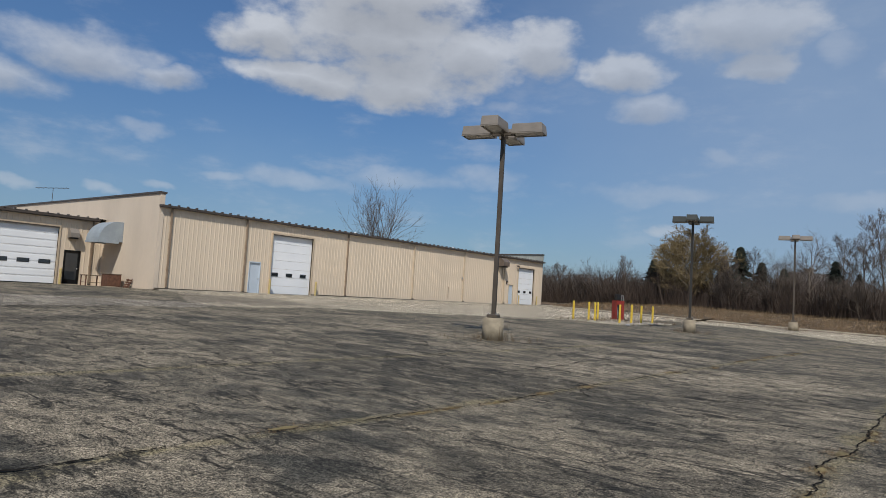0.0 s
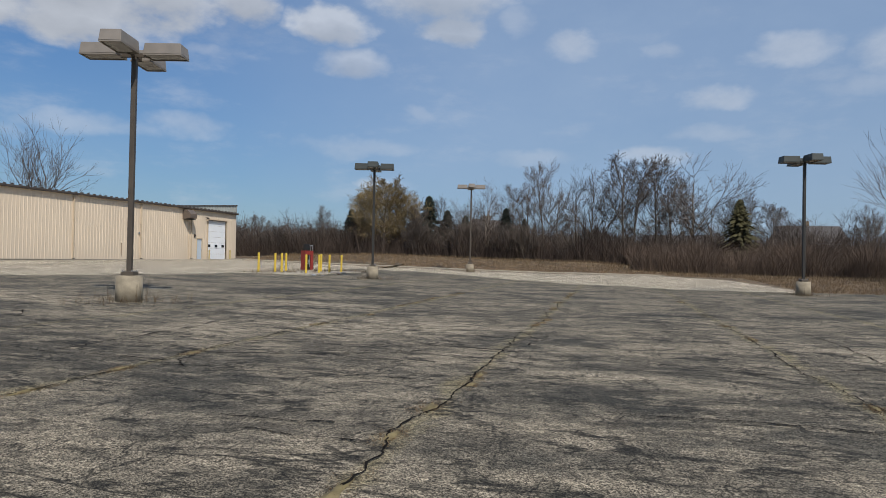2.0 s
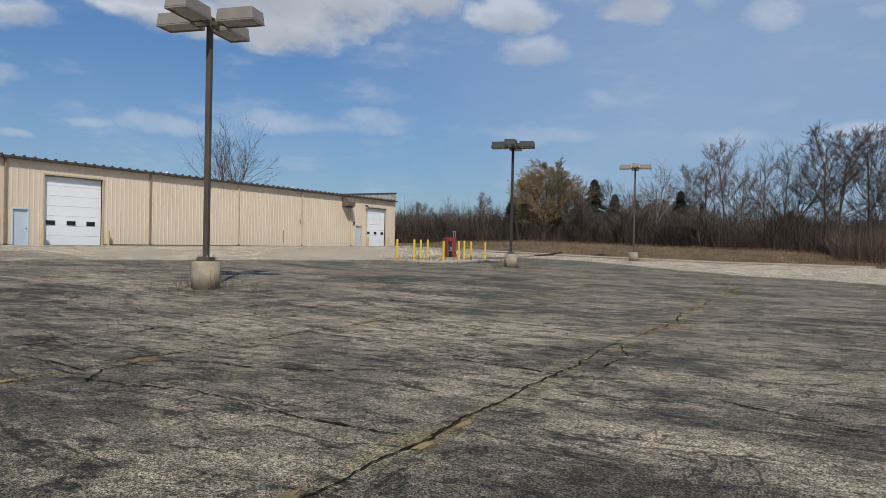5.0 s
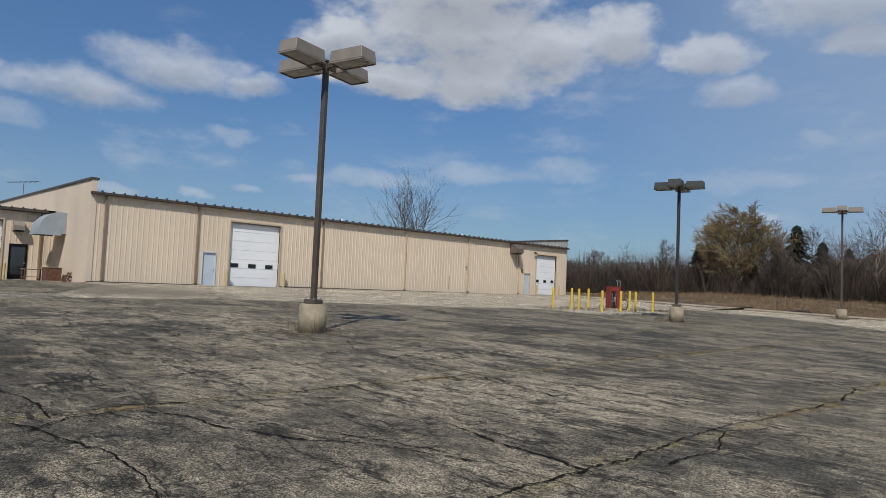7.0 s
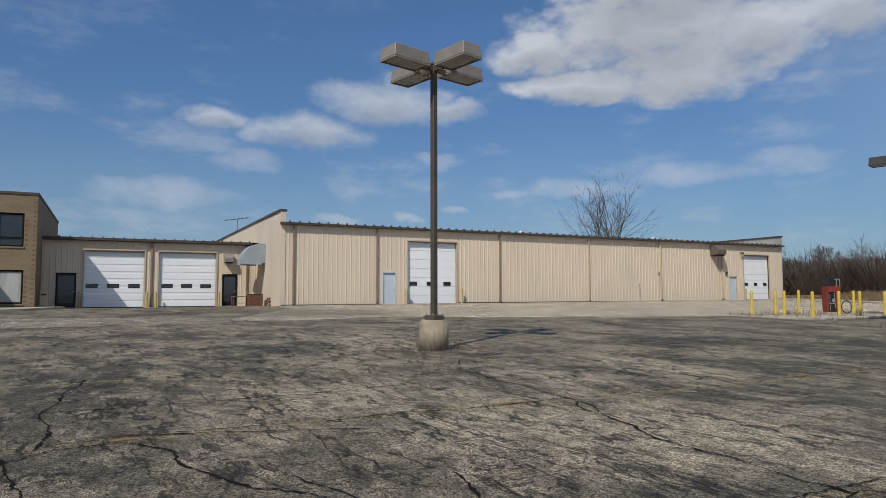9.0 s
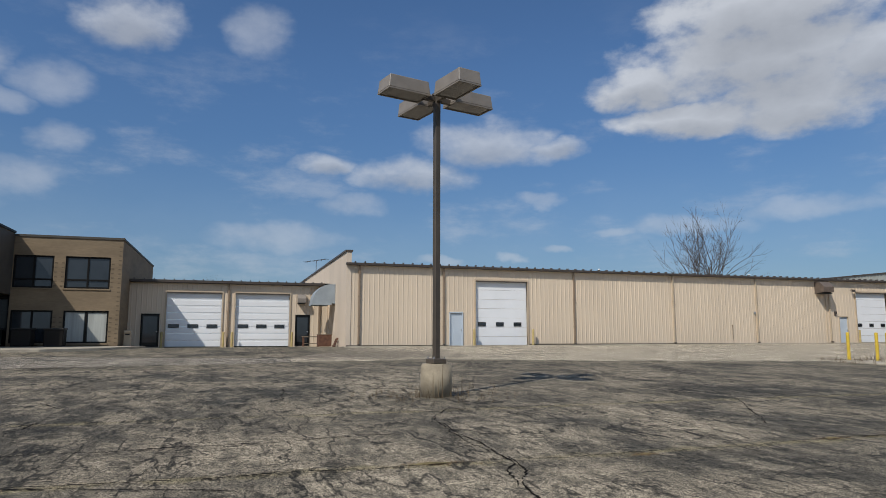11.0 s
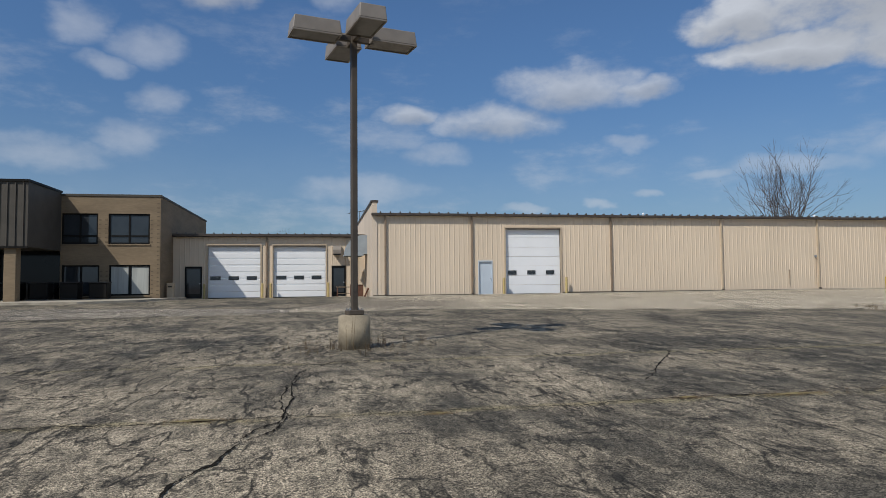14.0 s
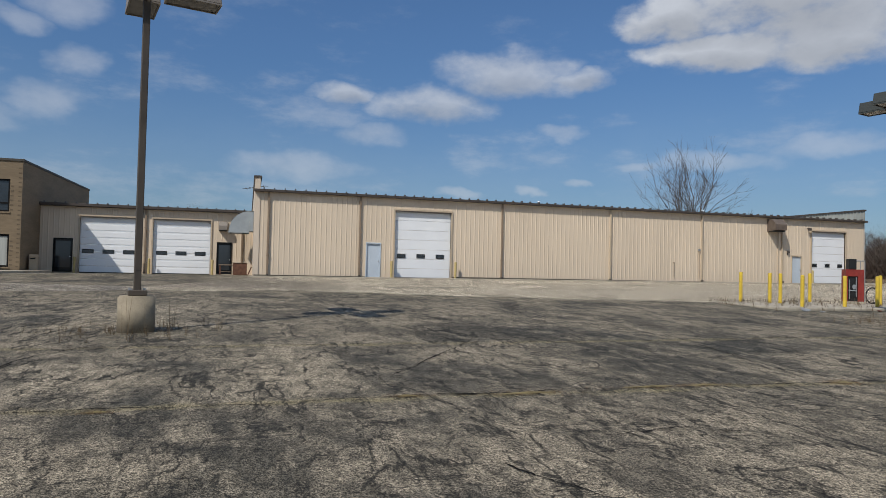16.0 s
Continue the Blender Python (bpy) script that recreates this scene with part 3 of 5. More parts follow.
# ---- ground, lot, drive ----
def axis(a, b, fine0, fine1, step, coarse):
    out, v = [], fine0
    while v < fine1:
        out.append(v)
        v += step
    out.append(fine1)
    lo, s = fine0, step
    while lo > a:
        s *= coarse
        lo -= s
        out.insert(0, max(lo, a))
    hi, s = fine1, step
    while hi < b:
        s *= coarse
        hi += s
        out.append(min(hi, b))
    return out


gx, gy = axis(-1500, 1500, -80, 80, 3.0, 1.5), axis(-1500, 1500, -30, 130, 3.0, 1.5)
gv = [(x, y, ground_z(x, y)) for y in gy for x in gx]
gf = [(j * len(gx) + i, j * len(gx) + i + 1, (j + 1) * len(gx) + i + 1, (j + 1) * len(gx) + i) for j in range(len(gy) - 1) for i in range(len(gx) - 1)]
tagged(mesh_ob("ground", gv, gf, M_EARTH, smooth=True), "dry brown grass and bare earth round the lot", "ground", kind="structure")


def drive_edge(y):
    return lerp_table(y, (-30, 8, 14, 22, 28, 36, 48, 66), (-23, -23, -24, -25, -22.4, -20.0, -19.6, -19.6)) + 0.5 * noise.noise((0, y * 0.4, 0)) + 0.45 * noise.noise((3, y * 1.9, 0)) + 0.3 * noise.noise((5, y * 5.1, 0))


def back_edge(x):
    return lerp_table(x, (-19.6, -13, -3, 4, 10, 60), (54, 53, 46, 41.5, 42, 44)) + 0.9 * noise.noise((x * 0.3, 5, 0)) + 0.6 * noise.noise((x * 1.3, 8, 0))


def lot_top(x):
    return back_edge(x) if x > -19.6 else 66.0


# lot: asphalt from the buildings to the drive's edge
vs, fs, nx, ny = [], [], 150, 150
for i in range(nx + 1):
    x = -46.5 + (45 + 46.5) * i / nx
    top = lot_top(x) + 1.0
    for j in range(ny + 1):
        y = -30 + (top + 30) * j / ny
        vs.append((x, y, ground_z(x, y) + 0.02 + 0.008 * noise.noise((x * 0.6, y * 0.6, 1.0))))
for i in range(nx):
    for j in range(ny):
        k = i * (ny + 1) + j
        fs.append((k, k + ny + 1, k + ny + 2, k + 1))
tagged(mesh_ob("road_lot", vs, fs, M_ASPHALT, smooth=True), "cracked and weathered grey asphalt of a parking lot", "parking lot", kind="structure")
sheet("pavement_apron", lambda y: lerp_table(y, (-30, 6, 16), (-30, -30, -27)), drive_edge, -30, 16, 6, 200, 0.031, M_APRON, label="greyed worn asphalt where the drive runs out", category="driveway")
sheet("pavement_drive", lambda y: lerp_table(y, (16, 19, 21, 24, 70), (-27, -33, -36.9, -37.0, -37.0)), drive_edge, 16, 64, 14, 240, 0.034, M_DRIVE, label="pale worn concrete drive along the warehouse", category="driveway", wob=0.004)
vs, fs, nx, ny = [], [], 220, 16
for i in range(nx + 1):
    x = -19.6 + 31.0 * i / nx
    for j in range(ny + 1):
        y0 = back_edge(x)
        y1 = y0 + (64 - y0) * lerp_table(x + 0.8 * noise.noise((x * 1.1, 2, 0)), (5, 9.5, 11.4), (1, 0.75, 0.02))
        y = y0 + (y1 - y0) * j / ny
        vs.append((x, y, ground_z(x, y) + 0.034))
for i in range(nx):
    for j in range(ny):
        k = i * (ny + 1) + j
        fs.append((k, k + ny + 1, k + ny + 2, k + 1))
tagged(mesh_ob("pavement_far_drive", vs, fs, M_DRIVE, smooth=True), "pale gravelly drive behind the lot", "driveway", kind="structure")


def kerb(name, pts, width, height, material, label):
    vs, fs = [], []
    for k, (x, y) in enumerate(pts):
        a = Vector(pts[max(k - 1, 0)])
        b = Vector(pts[min(k + 1, len(pts) - 1)])
        d = (b - a).normalized()
        nrm = Vector((-d.y, d.x)) * width / 2
        z = ground_z(x, y)
        c = 0.02
        for s, h in ((-1, -0.05), (-1, height - c), (-1 + 2 * c / width, height), (1 - 2 * c / width, height), (1, height - c), (1, -0.05)):
            vs.append((x + nrm.x * s, y + nrm.y * s, z + h))
    for k in range(len(pts) - 1):
        for i in range(5):
            a = k * 6 + i
            fs.append((a, a + 1, a + 7, a + 6))
    fs += [(0, 1, 2, 3, 4, 5), tuple(len(vs) - 6 + i for i in (5, 4, 3, 2, 1, 0))]
    return tagged(mesh_ob(name, vs, fs, material), label, "kerb", kind="structure")


kerb("kerb_far", [(-37 + 2.0 * i, 64.2) for i in range(22)], 0.3, 0.16, M_KERB, "pale concrete kerb along the far edge of the drive")
kerb("kerb_wall", [(-36.7, 20.0 + 2.0 * i) for i in range(24)], 0.5, 0.11, M_KERB, "worn concrete kerb below the warehouse wall")
sheet("pavement_wall_strip", lambda y: -38.2, lambda y: -36.9, 20.0, 66.0, 2, 24, 0.06, M_DARKCONC, label="dark mottled concrete strip at the foot of the warehouse", category="pavement")


# ---- walls with openings ----
def cells(y0, y1, z0, z1, holes):
    """Rectangles that fill y0..y1, z0..z1 but for the holes."""
    ys = sorted({y0, y1, *[v for h in holes for v in (h[0], h[1]) if y0 < v < y1]})
    outp = []
    for a, b in zip(ys, ys[1:]):
        cuts = sorted((h[2], h[3]) for h in holes if h[0] < b - 1e-6 and h[1] > a + 1e-6)
        z = z0
        for lo, hi in cuts:
            if lo > z:
                outp.append((a, b, z, lo))
            z = max(z, hi)
        if z < z1:
            outp.append((a, b, z, z1))
    return outp


def pierced(name, xa, xb, y0, y1, z0, z1, holes, material):
    """One closed wall mesh between xa and xb, with openings through it."""
    ys = sorted({y0, y1, *[v for h in holes for v in h[:2] if y0 < v < y1]})
    zs = sorted({z0, z1, *[v for h in holes for v in h[2:] if z0 < v < z1]})

    def solid(i, k):
        if not (0 <= i < len(ys) - 1 and 0 <= k < len(zs) - 1):
            return False
        cy, cz = (ys[i] + ys[i + 1]) / 2, (zs[k] + zs[k + 1]) / 2
        return not any(h[0] < cy < h[1] and h[2] < cz < h[3] for h in holes)
    bm = bmesh.new()
    vert = {}

    def v(s, i, k):
        if (s, i, k) not in vert:
            vert[s, i, k] = bm.verts.new(((xa, xb)[s], ys[i], zs[k]))
        return vert[s, i, k]
    for i in range(len(ys) - 1):
        for k in range(len(zs) - 1):
            if not solid(i, k):
                continue
            for s in (0, 1):
                bm.faces.new((v(s, i, k), v(s, i + 1, k), v(s, i + 1, k + 1), v(s, i, k + 1)))
            for di, dk, a, b in ((-1, 0, (i, k), (i, k + 1)), (1, 0, (i + 1, k), (i + 1, k + 1)), (0, -1, (i, k), (i + 1, k)), (0, 1, (i, k + 1), (i + 1, k + 1))):
                if not solid(i + di, k + dk):
                    bm.faces.new((v(0, *a), v(0, *b), v(1, *b), v(1, *a)))
    return part(name, bm, material)


def ribbed_wall(name, x, y0, y1, z0, z1, holes, material, label, pitch=0.305, rib=0.014, thick=0.12, bays=()):
    """A steel wall that faces +x: one sheet with openings, and on it the bays of ribbed panels."""
    wall = tagged(pierced(name, x - thick, x, y0, y1, z0, z1, holes, material), label, "wall", kind="structure")
    edges = [y0, *bays, y1]
    n = int(round((y1 - y0) / pitch))
    per = {}
    for i in range(n):
        c = y0 + (i + 0.5) * (y1 - y0) / n
        bay = sum(1 for e in bays if c > e)
        vs, fs = per.setdefault(bay, ([], []))
        z, spans = z0, []
        for lo, hi in sorted((h[2], h[3]) for h in holes if h[0] < c + 0.05 and h[1] > c - 0.05):
            if lo > z:
                spans.append((z, lo))
            z = hi + 0.14
        spans.append((z, z1))
        for lo, hi in spans:
            k = len(vs)
            for z in (lo, hi):
                vs += [(x, c - 0.045, z), (x + rib, c - 0.024, z), (x + rib, c + 0.024, z), (x, c + 0.045, z)]
            fs += [(k, k + 1, k + 5, k + 4), (k + 1, k + 2, k + 6, k + 5), (k + 2, k + 3, k + 7, k + 6), (k + 4, k + 5, k + 6, k + 7), (k, k + 3, k + 2, k + 1)]
    for bay, (vs, fs) in sorted(per.items()):
        mesh_ob("ribbed_panel", vs, fs, material, wall)
    return wall


WX, GX, BX = -38.28, -45.22, -41.57
Z0 = 0.56
BIG = (28.68, 32.3, 0.6, 4.98)
MAN = (26.9, 27.82, 0.6, 2.92)
FARDOOR = (60.7, 63.95, 0.6, 4.88)
FARMAN = (58.86, 59.8, 0.6, 2.98)
BAYS = (21.1, 26.5, 35.74, 43.64, 50.96, 57.95)
ribbed_wall("wall_warehouse_front", WX, 20.35, 65.68, Z0, 5.75, [BIG, MAN, FARDOOR, FARMAN], M_TAN, "tan ribbed steel wall of a warehouse", bays=BAYS)
GD1, GD2 = (9.68, 13.13, 0.55, 4.28), (14.0, 17.57, 0.55, 4.28)
DD, ED = (8.2, 9.3, 0.55, 2.81), (17.98, 18.96, 0.55, 2.84)
ribbed_wall("wall_garage_front", GX, 7.42, 20.3, 0.5, 4.85, [GD1, GD2, DD, ED], M_TAN, "tan ribbed steel wall of a garage wing", bays=(13.5,))

# end wall of the warehouse, smooth, with a parapet
tagged(part("wall_warehouse_end", boxes((-66, -38.24, 20.3, 20.6, 0.4, 6.52)), M_STUCCO), "smooth tan end wall of the warehouse, stained", "wall", kind="structure")
tagged(part("trim_parapet_cap", boxes((-66, -38.2, 20.22, 20.68, 6.52, 6.64)), M_FASCIA), "dark brown metal cap on the parapet", "trim", kind="structure")
tagged(part("wall_warehouse_far_end", boxes((-66, -38.28, 65.68, 65.83, 0.4, 5.9)), M_STUCCO), "tan far end wall of the warehouse", "wall", kind="structure")
bm = boxes((-66, -38.24, 65.70, 65.83, 5.9, 6.62))
for i in range(60):
    box(bm, -38.5 - 0.305 * i - 0.05, -38.5 - 0.305 * i + 0.05, 65.66, 65.7, 5.9, 6.62)
tagged(part("wall_far_parapet", bm, M_GREYRIB), "grey ribbed back of the far parapet", "wall", kind="structure")
tagged(part("trim_far_cap", boxes((-66, -38.2, 65.6, 65.91, 6.62, 6.73)), M_FASCIA), "dark metal cap of the far parapet", "trim", kind="structure")
tagged(part("wall_warehouse_back", boxes((-66.2, -66, 20.3, 65.83, 0.4, 6.6)), M_STUCCO), "tan back wall of the warehouse", "wall", kind="structure")
roof_main = mesh_ob("roof_warehouse", [(-38.1, 20.6, 5.84), (-38.1, 65.64, 5.84), (-54, 65.64, 6.25), (-54, 20.6, 6.25), (-66, 65.64, 6.0), (-66, 20.6, 6.0)], [(0, 1, 2, 3), (3, 2, 4, 5)], M_ROOF)
tagged(roof_main, "low-pitched ribbed steel roof of the warehouse", "roof", kind="structure")
seams = bmesh.new()
for i in range(75):
    yy = 20.8 + 0.6 * i
    box(seams, -38.15, -37.92, yy - 0.03, yy + 0.03, 5.85, 5.93)
part("roof_seam", seams, M_FASCIA, roof_main)
tagged(part("trim_gutter", boxes((-38.24, -37.98, 20.25, 65.85, 5.70, 5.85), bevel=0.02), M_FASCIA), "dark brown gutter along the warehouse eave", "gutter", kind="structure")
tagged(part("trim_garage_gutter", boxes((-45.2, -44.85, 7.2, 19.9, 4.87, 5.05), bevel=0.02), M_FASCIA), "dark brown gutter along the garage eave", "gutter", kind="structure")
groof = mesh_ob("roof_garage", [(-44.95, 7.44, 5.05), (-44.95, 20.3, 5.05), (-60, 20.3, 5.35), (-60, 7.44, 5.35)], [(0, 1, 2, 3)], M_ROOF)
tagged(groof, "low-pitched steel roof of the garage", "roof", kind="structure")
seams = bmesh.new()
for i in range(21):
    box(seams, -45.05, -44.81, 7.7 + 0.6 * i - 0.03, 7.7 + 0.6 * i + 0.03, 5.05, 5.12)
part("roof_seam", seams, M_FASCIA, groof)
tagged(part("trim_foundation", boxes((-38.2, -38.1, 20.35, 26.85, 0.4, 0.86), (-38.2, -38.1, 32.4, 58.8, 0.4, 0.93), (-38.2, -38.1, 64.1, 65.7, 0.4, 0.98)), M_DARKCONC), "dark mottled concrete foundation edge", "trim", kind="structure")


def trim_frame(name, x, hole, w, material, label, deep=0.07):
    y0, y1, z0, z1 = hole
    bm = boxes((x - 0.1, x + deep, y0 - w, y0, z0, z1), (x - 0.1, x + deep, y1, y1 + w, z0, z1), (x - 0.1, x + deep + 0.004, y0 - w, y1 + w, z1, z1 + w))
    return tagged(part(name, bm, material), label, "trim", kind="structure")


for nm, x, h in (("trim_big_door", WX, BIG), ("trim_far_door", WX, FARDOOR), ("trim_garage_door_a", GX, GD1), ("trim_garage_door_b", GX, GD2)):
    trim_frame(nm, x, h, 0.09, M_TRIM, "tan steel trim round an overhead door")
    tagged(part(nm.replace("trim", "trim_head"), boxes((x - 0.1, x + 0.08, h[0], h[1], h[3] - 0.07, h[3] - 0.002)), M_FASCIA), "dark rusty door head", "trim", kind="structure")


def overhead_door(name, x, hole, windows, sections, label):
    y0, y1, z0, z1 = hole
    zb = ground_z(x, (y0 + y1) / 2) + 0.03
    door = empty(name, (x - 0.12, (y0 + y1) / 2, zb), label, "overhead door", "overhead doors", "structure")
    h = (z1 - zb) / sections
    ww = (y1 - y0)
    for s in range(sections):
        bm = bmesh.new()
        lo, hi = s * h + 0.006, (s + 1) * h - 0.006
        box(bm, -0.05, 0.0, -ww / 2, ww / 2, lo, hi)
        grooves = 1
        for g in range(grooves if sections > 7 else 0):
            zz = lo + (hi - lo) * (g + 0.5) / grooves
            box(bm, 0.0, 0.012, -ww / 2 + 0.03, ww / 2 - 0.03, zz - 0.41 * (hi - lo), zz + 0.30 * (hi - lo))
        part("door_section", bm, M_WHITE, door)
    for yy, half in windows:
        pane = part("window_pane", boxes((0.013, 0.022, yy - half + 0.03, yy + half - 0.03, 1.30, 1.46)), M_GLASS, door, "dark glass slot")
        part("window_frame", boxes((0.006, 0.026, yy - half, yy + half, 1.25, 1.295), (0.006, 0.026, yy - half, yy + half, 1.465, 1.51),
                                   (0.006, 0.026, yy - half, yy - half + 0.028, 1.295, 1.465), (0.006, 0.026, yy + half - 0.028, yy + half, 1.295, 1.465)), M_BLACK, pane)
    part("bottom_seal", boxes((-0.05, 0.02, -ww / 2, ww / 2, 0, 0.05)), M_BLACK, door)
    return door


overhead_door("door_big", WX, BIG, [(-1.35, 0.27), (-0.1, 0.27), (1.15, 0.27)], 7, "tall white sectional overhead door with three small windows, closed")
overhead_door("door_far", WX, FARDOOR, [(-1.2, 0.22), (0.0, 0.22), (1.2, 0.22)], 7, "tall white overhead door near the warehouse end, closed")
overhead_door("door_garage_a", GX, GD1, [(-1.25, 0.34), (-0.05, 0.34), (1.15, 0.34)], 8, "white ribbed garage door, half in shadow, closed")
overhead_door("door_garage_b", GX, GD2, [(-1.25, 0.34), (-0.05, 0.34), (1.15, 0.34)], 8, "white ribbed garage door, sunlit, closed")


def man_door(name, x, hole, leaf, frame_m, label, glazed=False):
    y0, y1, z0, z1 = hole
    zb = ground_z(x, y0) + 0.05
    d = empty(name, (x, (y0 + y1) / 2, zb), label, "door", kind="structure")
    w, h = y1 - y0, z1 - zb
    part("door_leaf", boxes((-0.09, -0.04, -w / 2 + 0.05, w / 2 - 0.05, 0.02, h - 0.05), bevel=0.004), leaf, d)
    part("door_frame", boxes((-0.11, 0.045, -w / 2, -w / 2 + 0.05, 0, h), (-0.11, 0.045, w / 2 - 0.05, w / 2, 0, h), (-0.11, 0.048, -w / 2, w / 2, h - 0.05, h + 0.02)), frame_m, d)
    hd = bmesh.new()
    tube(hd, (-0.04, w / 2 - 0.13, 1.0), (0.02, w / 2 - 0.13, 1.0), 0.03, 0.03, 10)
    tube(hd, (0.02, w / 2 - 0.13, 1.0), (0.045, w / 2 - 0.13, 1.0), 0.045, 0.035, 10)
    part("door_handle", hd, M_STEEL, d, "dull steel knob")
    part("threshold", boxes((-0.1, 0.06, -w / 2, w / 2, -0.08, 0.018)), M_KERB, d)
    if glazed:
        part("door_glass", boxes((-0.04, -0.03, -w / 2 + 0.13, w / 2 - 0.13, 0.3, h - 0.16)), M_GLASS, d, "dark door glass")
    return d


man_door("door_blue", WX, MAN, M_BLUEDOOR, M_BLUEDOOR, "pale blue-grey steel door, closed")
man_door("door_far_small", WX, FARMAN, M_BLUEDOOR, M_TRIM, "pale grey steel door by the far overhead door, closed")
man_door("door_dark_shaded", GX, DD, M_DARKDOOR, M_DARKFRAME, "dark bronze door in the shade, closed", True)
man_door("door_dark_glass", GX, ED, M_DARKDOOR, M_DARKFRAME, "dark glazed door beside the garage door, closed", True)


def downspout(name, x, y, z0, z1, material, label):
    d = empty(name, (x, y, z0), label, "downspout", "downspouts")
    part("pipe", boxes((0.036, 0.13, -0.055, 0.055, 0.12, z1 - z0), bevel=0.012), material, d)
    part("outlet", boxes((0.05, 0.24, -0.06, 0.06, 0.02, 0.14), bevel=0.015), M_FASCIA, d)
    for zz in (1.2, 3.0, 4.6):
        if zz < z1 - z0 - 0.2:
            part("strap", boxes((0.034, 0.138, -0.08, 0.08, zz, zz + 0.04)), material, d)
    return d


for k, y in enumerate(BAYS):
    downspout("downspout", WX, y, ground_z(WX, y) + 0.05, 5.72, M_SPOUT if k < 3 else M_TRIM, "tall square steel downspout on the warehouse wall")
downspout("downspout", GX, 13.55, ground_z(GX, 14) + 0.02, 4.88, M_SPOUT, "brown square downspout between the garage doors")
downspout("downspout", GX, 19.6, ground_z(GX, 20) + 0.02, 4.88, M_SPOUT, "brown square downspout by the glazed door")

# ---- brick office ----
UP1, UP2 = (4.4, 6.8, 4.14, 6.02), (1.76, 3.81, 4.14, 6.02)
LO1, LO2 = (4.47, 6.85, 0.97, 2.85), (1.8, 3.92, 0.97, 2.85)
BH = [UP1, UP2, LO1, LO2]
wall_brick = tagged(pierced("wall_office_front", BX - 0.28, BX, -14, 7.42, 0.4, 7.08, BH, M_BRICK), "tan brick front of a two-storey office", "wall", kind="structure")
tagged(part("wall_office_side", boxes((-58, BX - 0.28, 7.14, 7.42, 0.4, 7.08)), M_BRICK), "tan brick side wall of the office, in shade", "wall", kind="structure")
tagged(part("wall_office_rear", boxes((-58.2, -58, -14, 7.42, 0.4, 7.08)), M_BRICK), "tan brick rear wall of the office", "wall", kind="structure")
tagged(part("wall_office_south", boxes((-58, -36.9, -14.3, -14.0, 0.4, 7.08)), M_BRICK), "tan brick south wall of the office", "wall", kind="structure")
tagged(part("wall_office_inner", boxes((-46.2, -46, -14, 7.1, 0.5, 7.0), (-46, BX - 0.3, -14, 7.1, 3.4, 3.6)), M_MORTAR), "plain inner wall and floor behind the windows", "wall", kind="structure")
tagged(part("roof_office", boxes((-58, BX - 0.29, -14, 7.12, 6.9, 7.0)), M_ROOF), "flat roof of the office", "roof", kind="structure")
tagged(part("trim_office_coping", boxes((BX - 0.32, BX + 0.05, -14, 7.47, 7.08, 7.21), (-58.2, BX - 0.32, 7.1, 7.47, 7.08, 7.206)), M_BRONZE), "dark metal coping on the office parapet", "trim", kind="structure")
tagged(part("wall_upper_block", boxes((BX + 0.004, -36.9, -14, 1.72, 3.72, 7.24)), M_BRONZE), "bronze metal-clad upper storey that juts out", "wall", kind="structure")
bm = bmesh.new()
for i in range(38):
    yy = 1.5 - 0.4 * i
    box(bm, -36.9, -36.84, yy - 0.03, yy + 0.03, 3.76, 7.16)
tagged(part("trim_block_ribs", bm, M_BRONZE), "standing ribs of the bronze cladding", "trim", kind="structure")
tagged(part("trim_block_cap", boxes((BX + 0.06, -36.8, -14, 1.8, 7.24, 7.36)), M_DARKFRAME), "dark cap of the jutting storey", "trim", kind="structure")
tagged(part("trim_soffit_edge", boxes((-36.92, -36.82, -14, 1.78, 3.64, 3.74)), M_DARKFRAME), "dark lower edge of the jutting storey", "trim", kind="structure")
for yy in (0.85, -3.65, -8.15, -12.6):
    tagged(part("column", boxes((-37.6, -37.0, yy - 0.3, yy + 0.3, 0.4, 3.72), bevel=0.02), M_BRICK), "square tan brick column under the jutting storey", "column", "brick columns")
tagged(part("wall_storefront", boxes((BX + 0.004, BX + 0.04, -14, 1.7, 0.6, 3.70)), M_SHOPGLASS), "dark storefront glazing in deep shade", "glazing", kind="structure")


def office_window(name, hole, lower, blind, label):
    y0, y1, z0, z1 = hole
    w = empty(name, (BX, (y0 + y1) / 2, z0), label, "window", "office windows", "structure")
    W, H = (y1 - y0) / 2, z1 - z0
    f = 0.10
    part("window_frame", boxes((-0.16, -0.06, -W, W, 0, f), (-0.16, -0.06, -W, W, H - f, H), (-0.16, -0.06, -W, -W + f, f, H - f), (-0.16, -0.06, W - f, W, f, H - f)), M_DARKFRAME, w)
    part("mullion", boxes((-0.15, -0.07, -f / 2, f / 2, f, H - f)), M_DARKFRAME, w)
    if lower:
        part("transom", boxes((-0.15, -0.072, -W + f, -f / 2, lower, lower + f), (-0.15, -0.072, f / 2, W - f, lower, lower + f)), M_DARKFRAME, w)
    for s in (-1, 1):
        part("pane", boxes((-0.13, -0.12, min(s * f / 2, s * (W - f)), max(s * f / 2, s * (W - f)), f, H - f)), M_GLASS, w)
    if blind:
        for s in (-1, 1):
            part("curtain", boxes((-0.119, -0.112, min(s * 0.1, s * (W - f)), max(s * 0.1, s * (W - f)), f, H - f)), M_BLIND, w, "pale drawn curtain")
    part("window_sill", boxes((-0.06, 0.05, -W - 0.05, W + 0.05, -0.09, -0.002), bevel=0.01), M_BRICK, w)
    return w


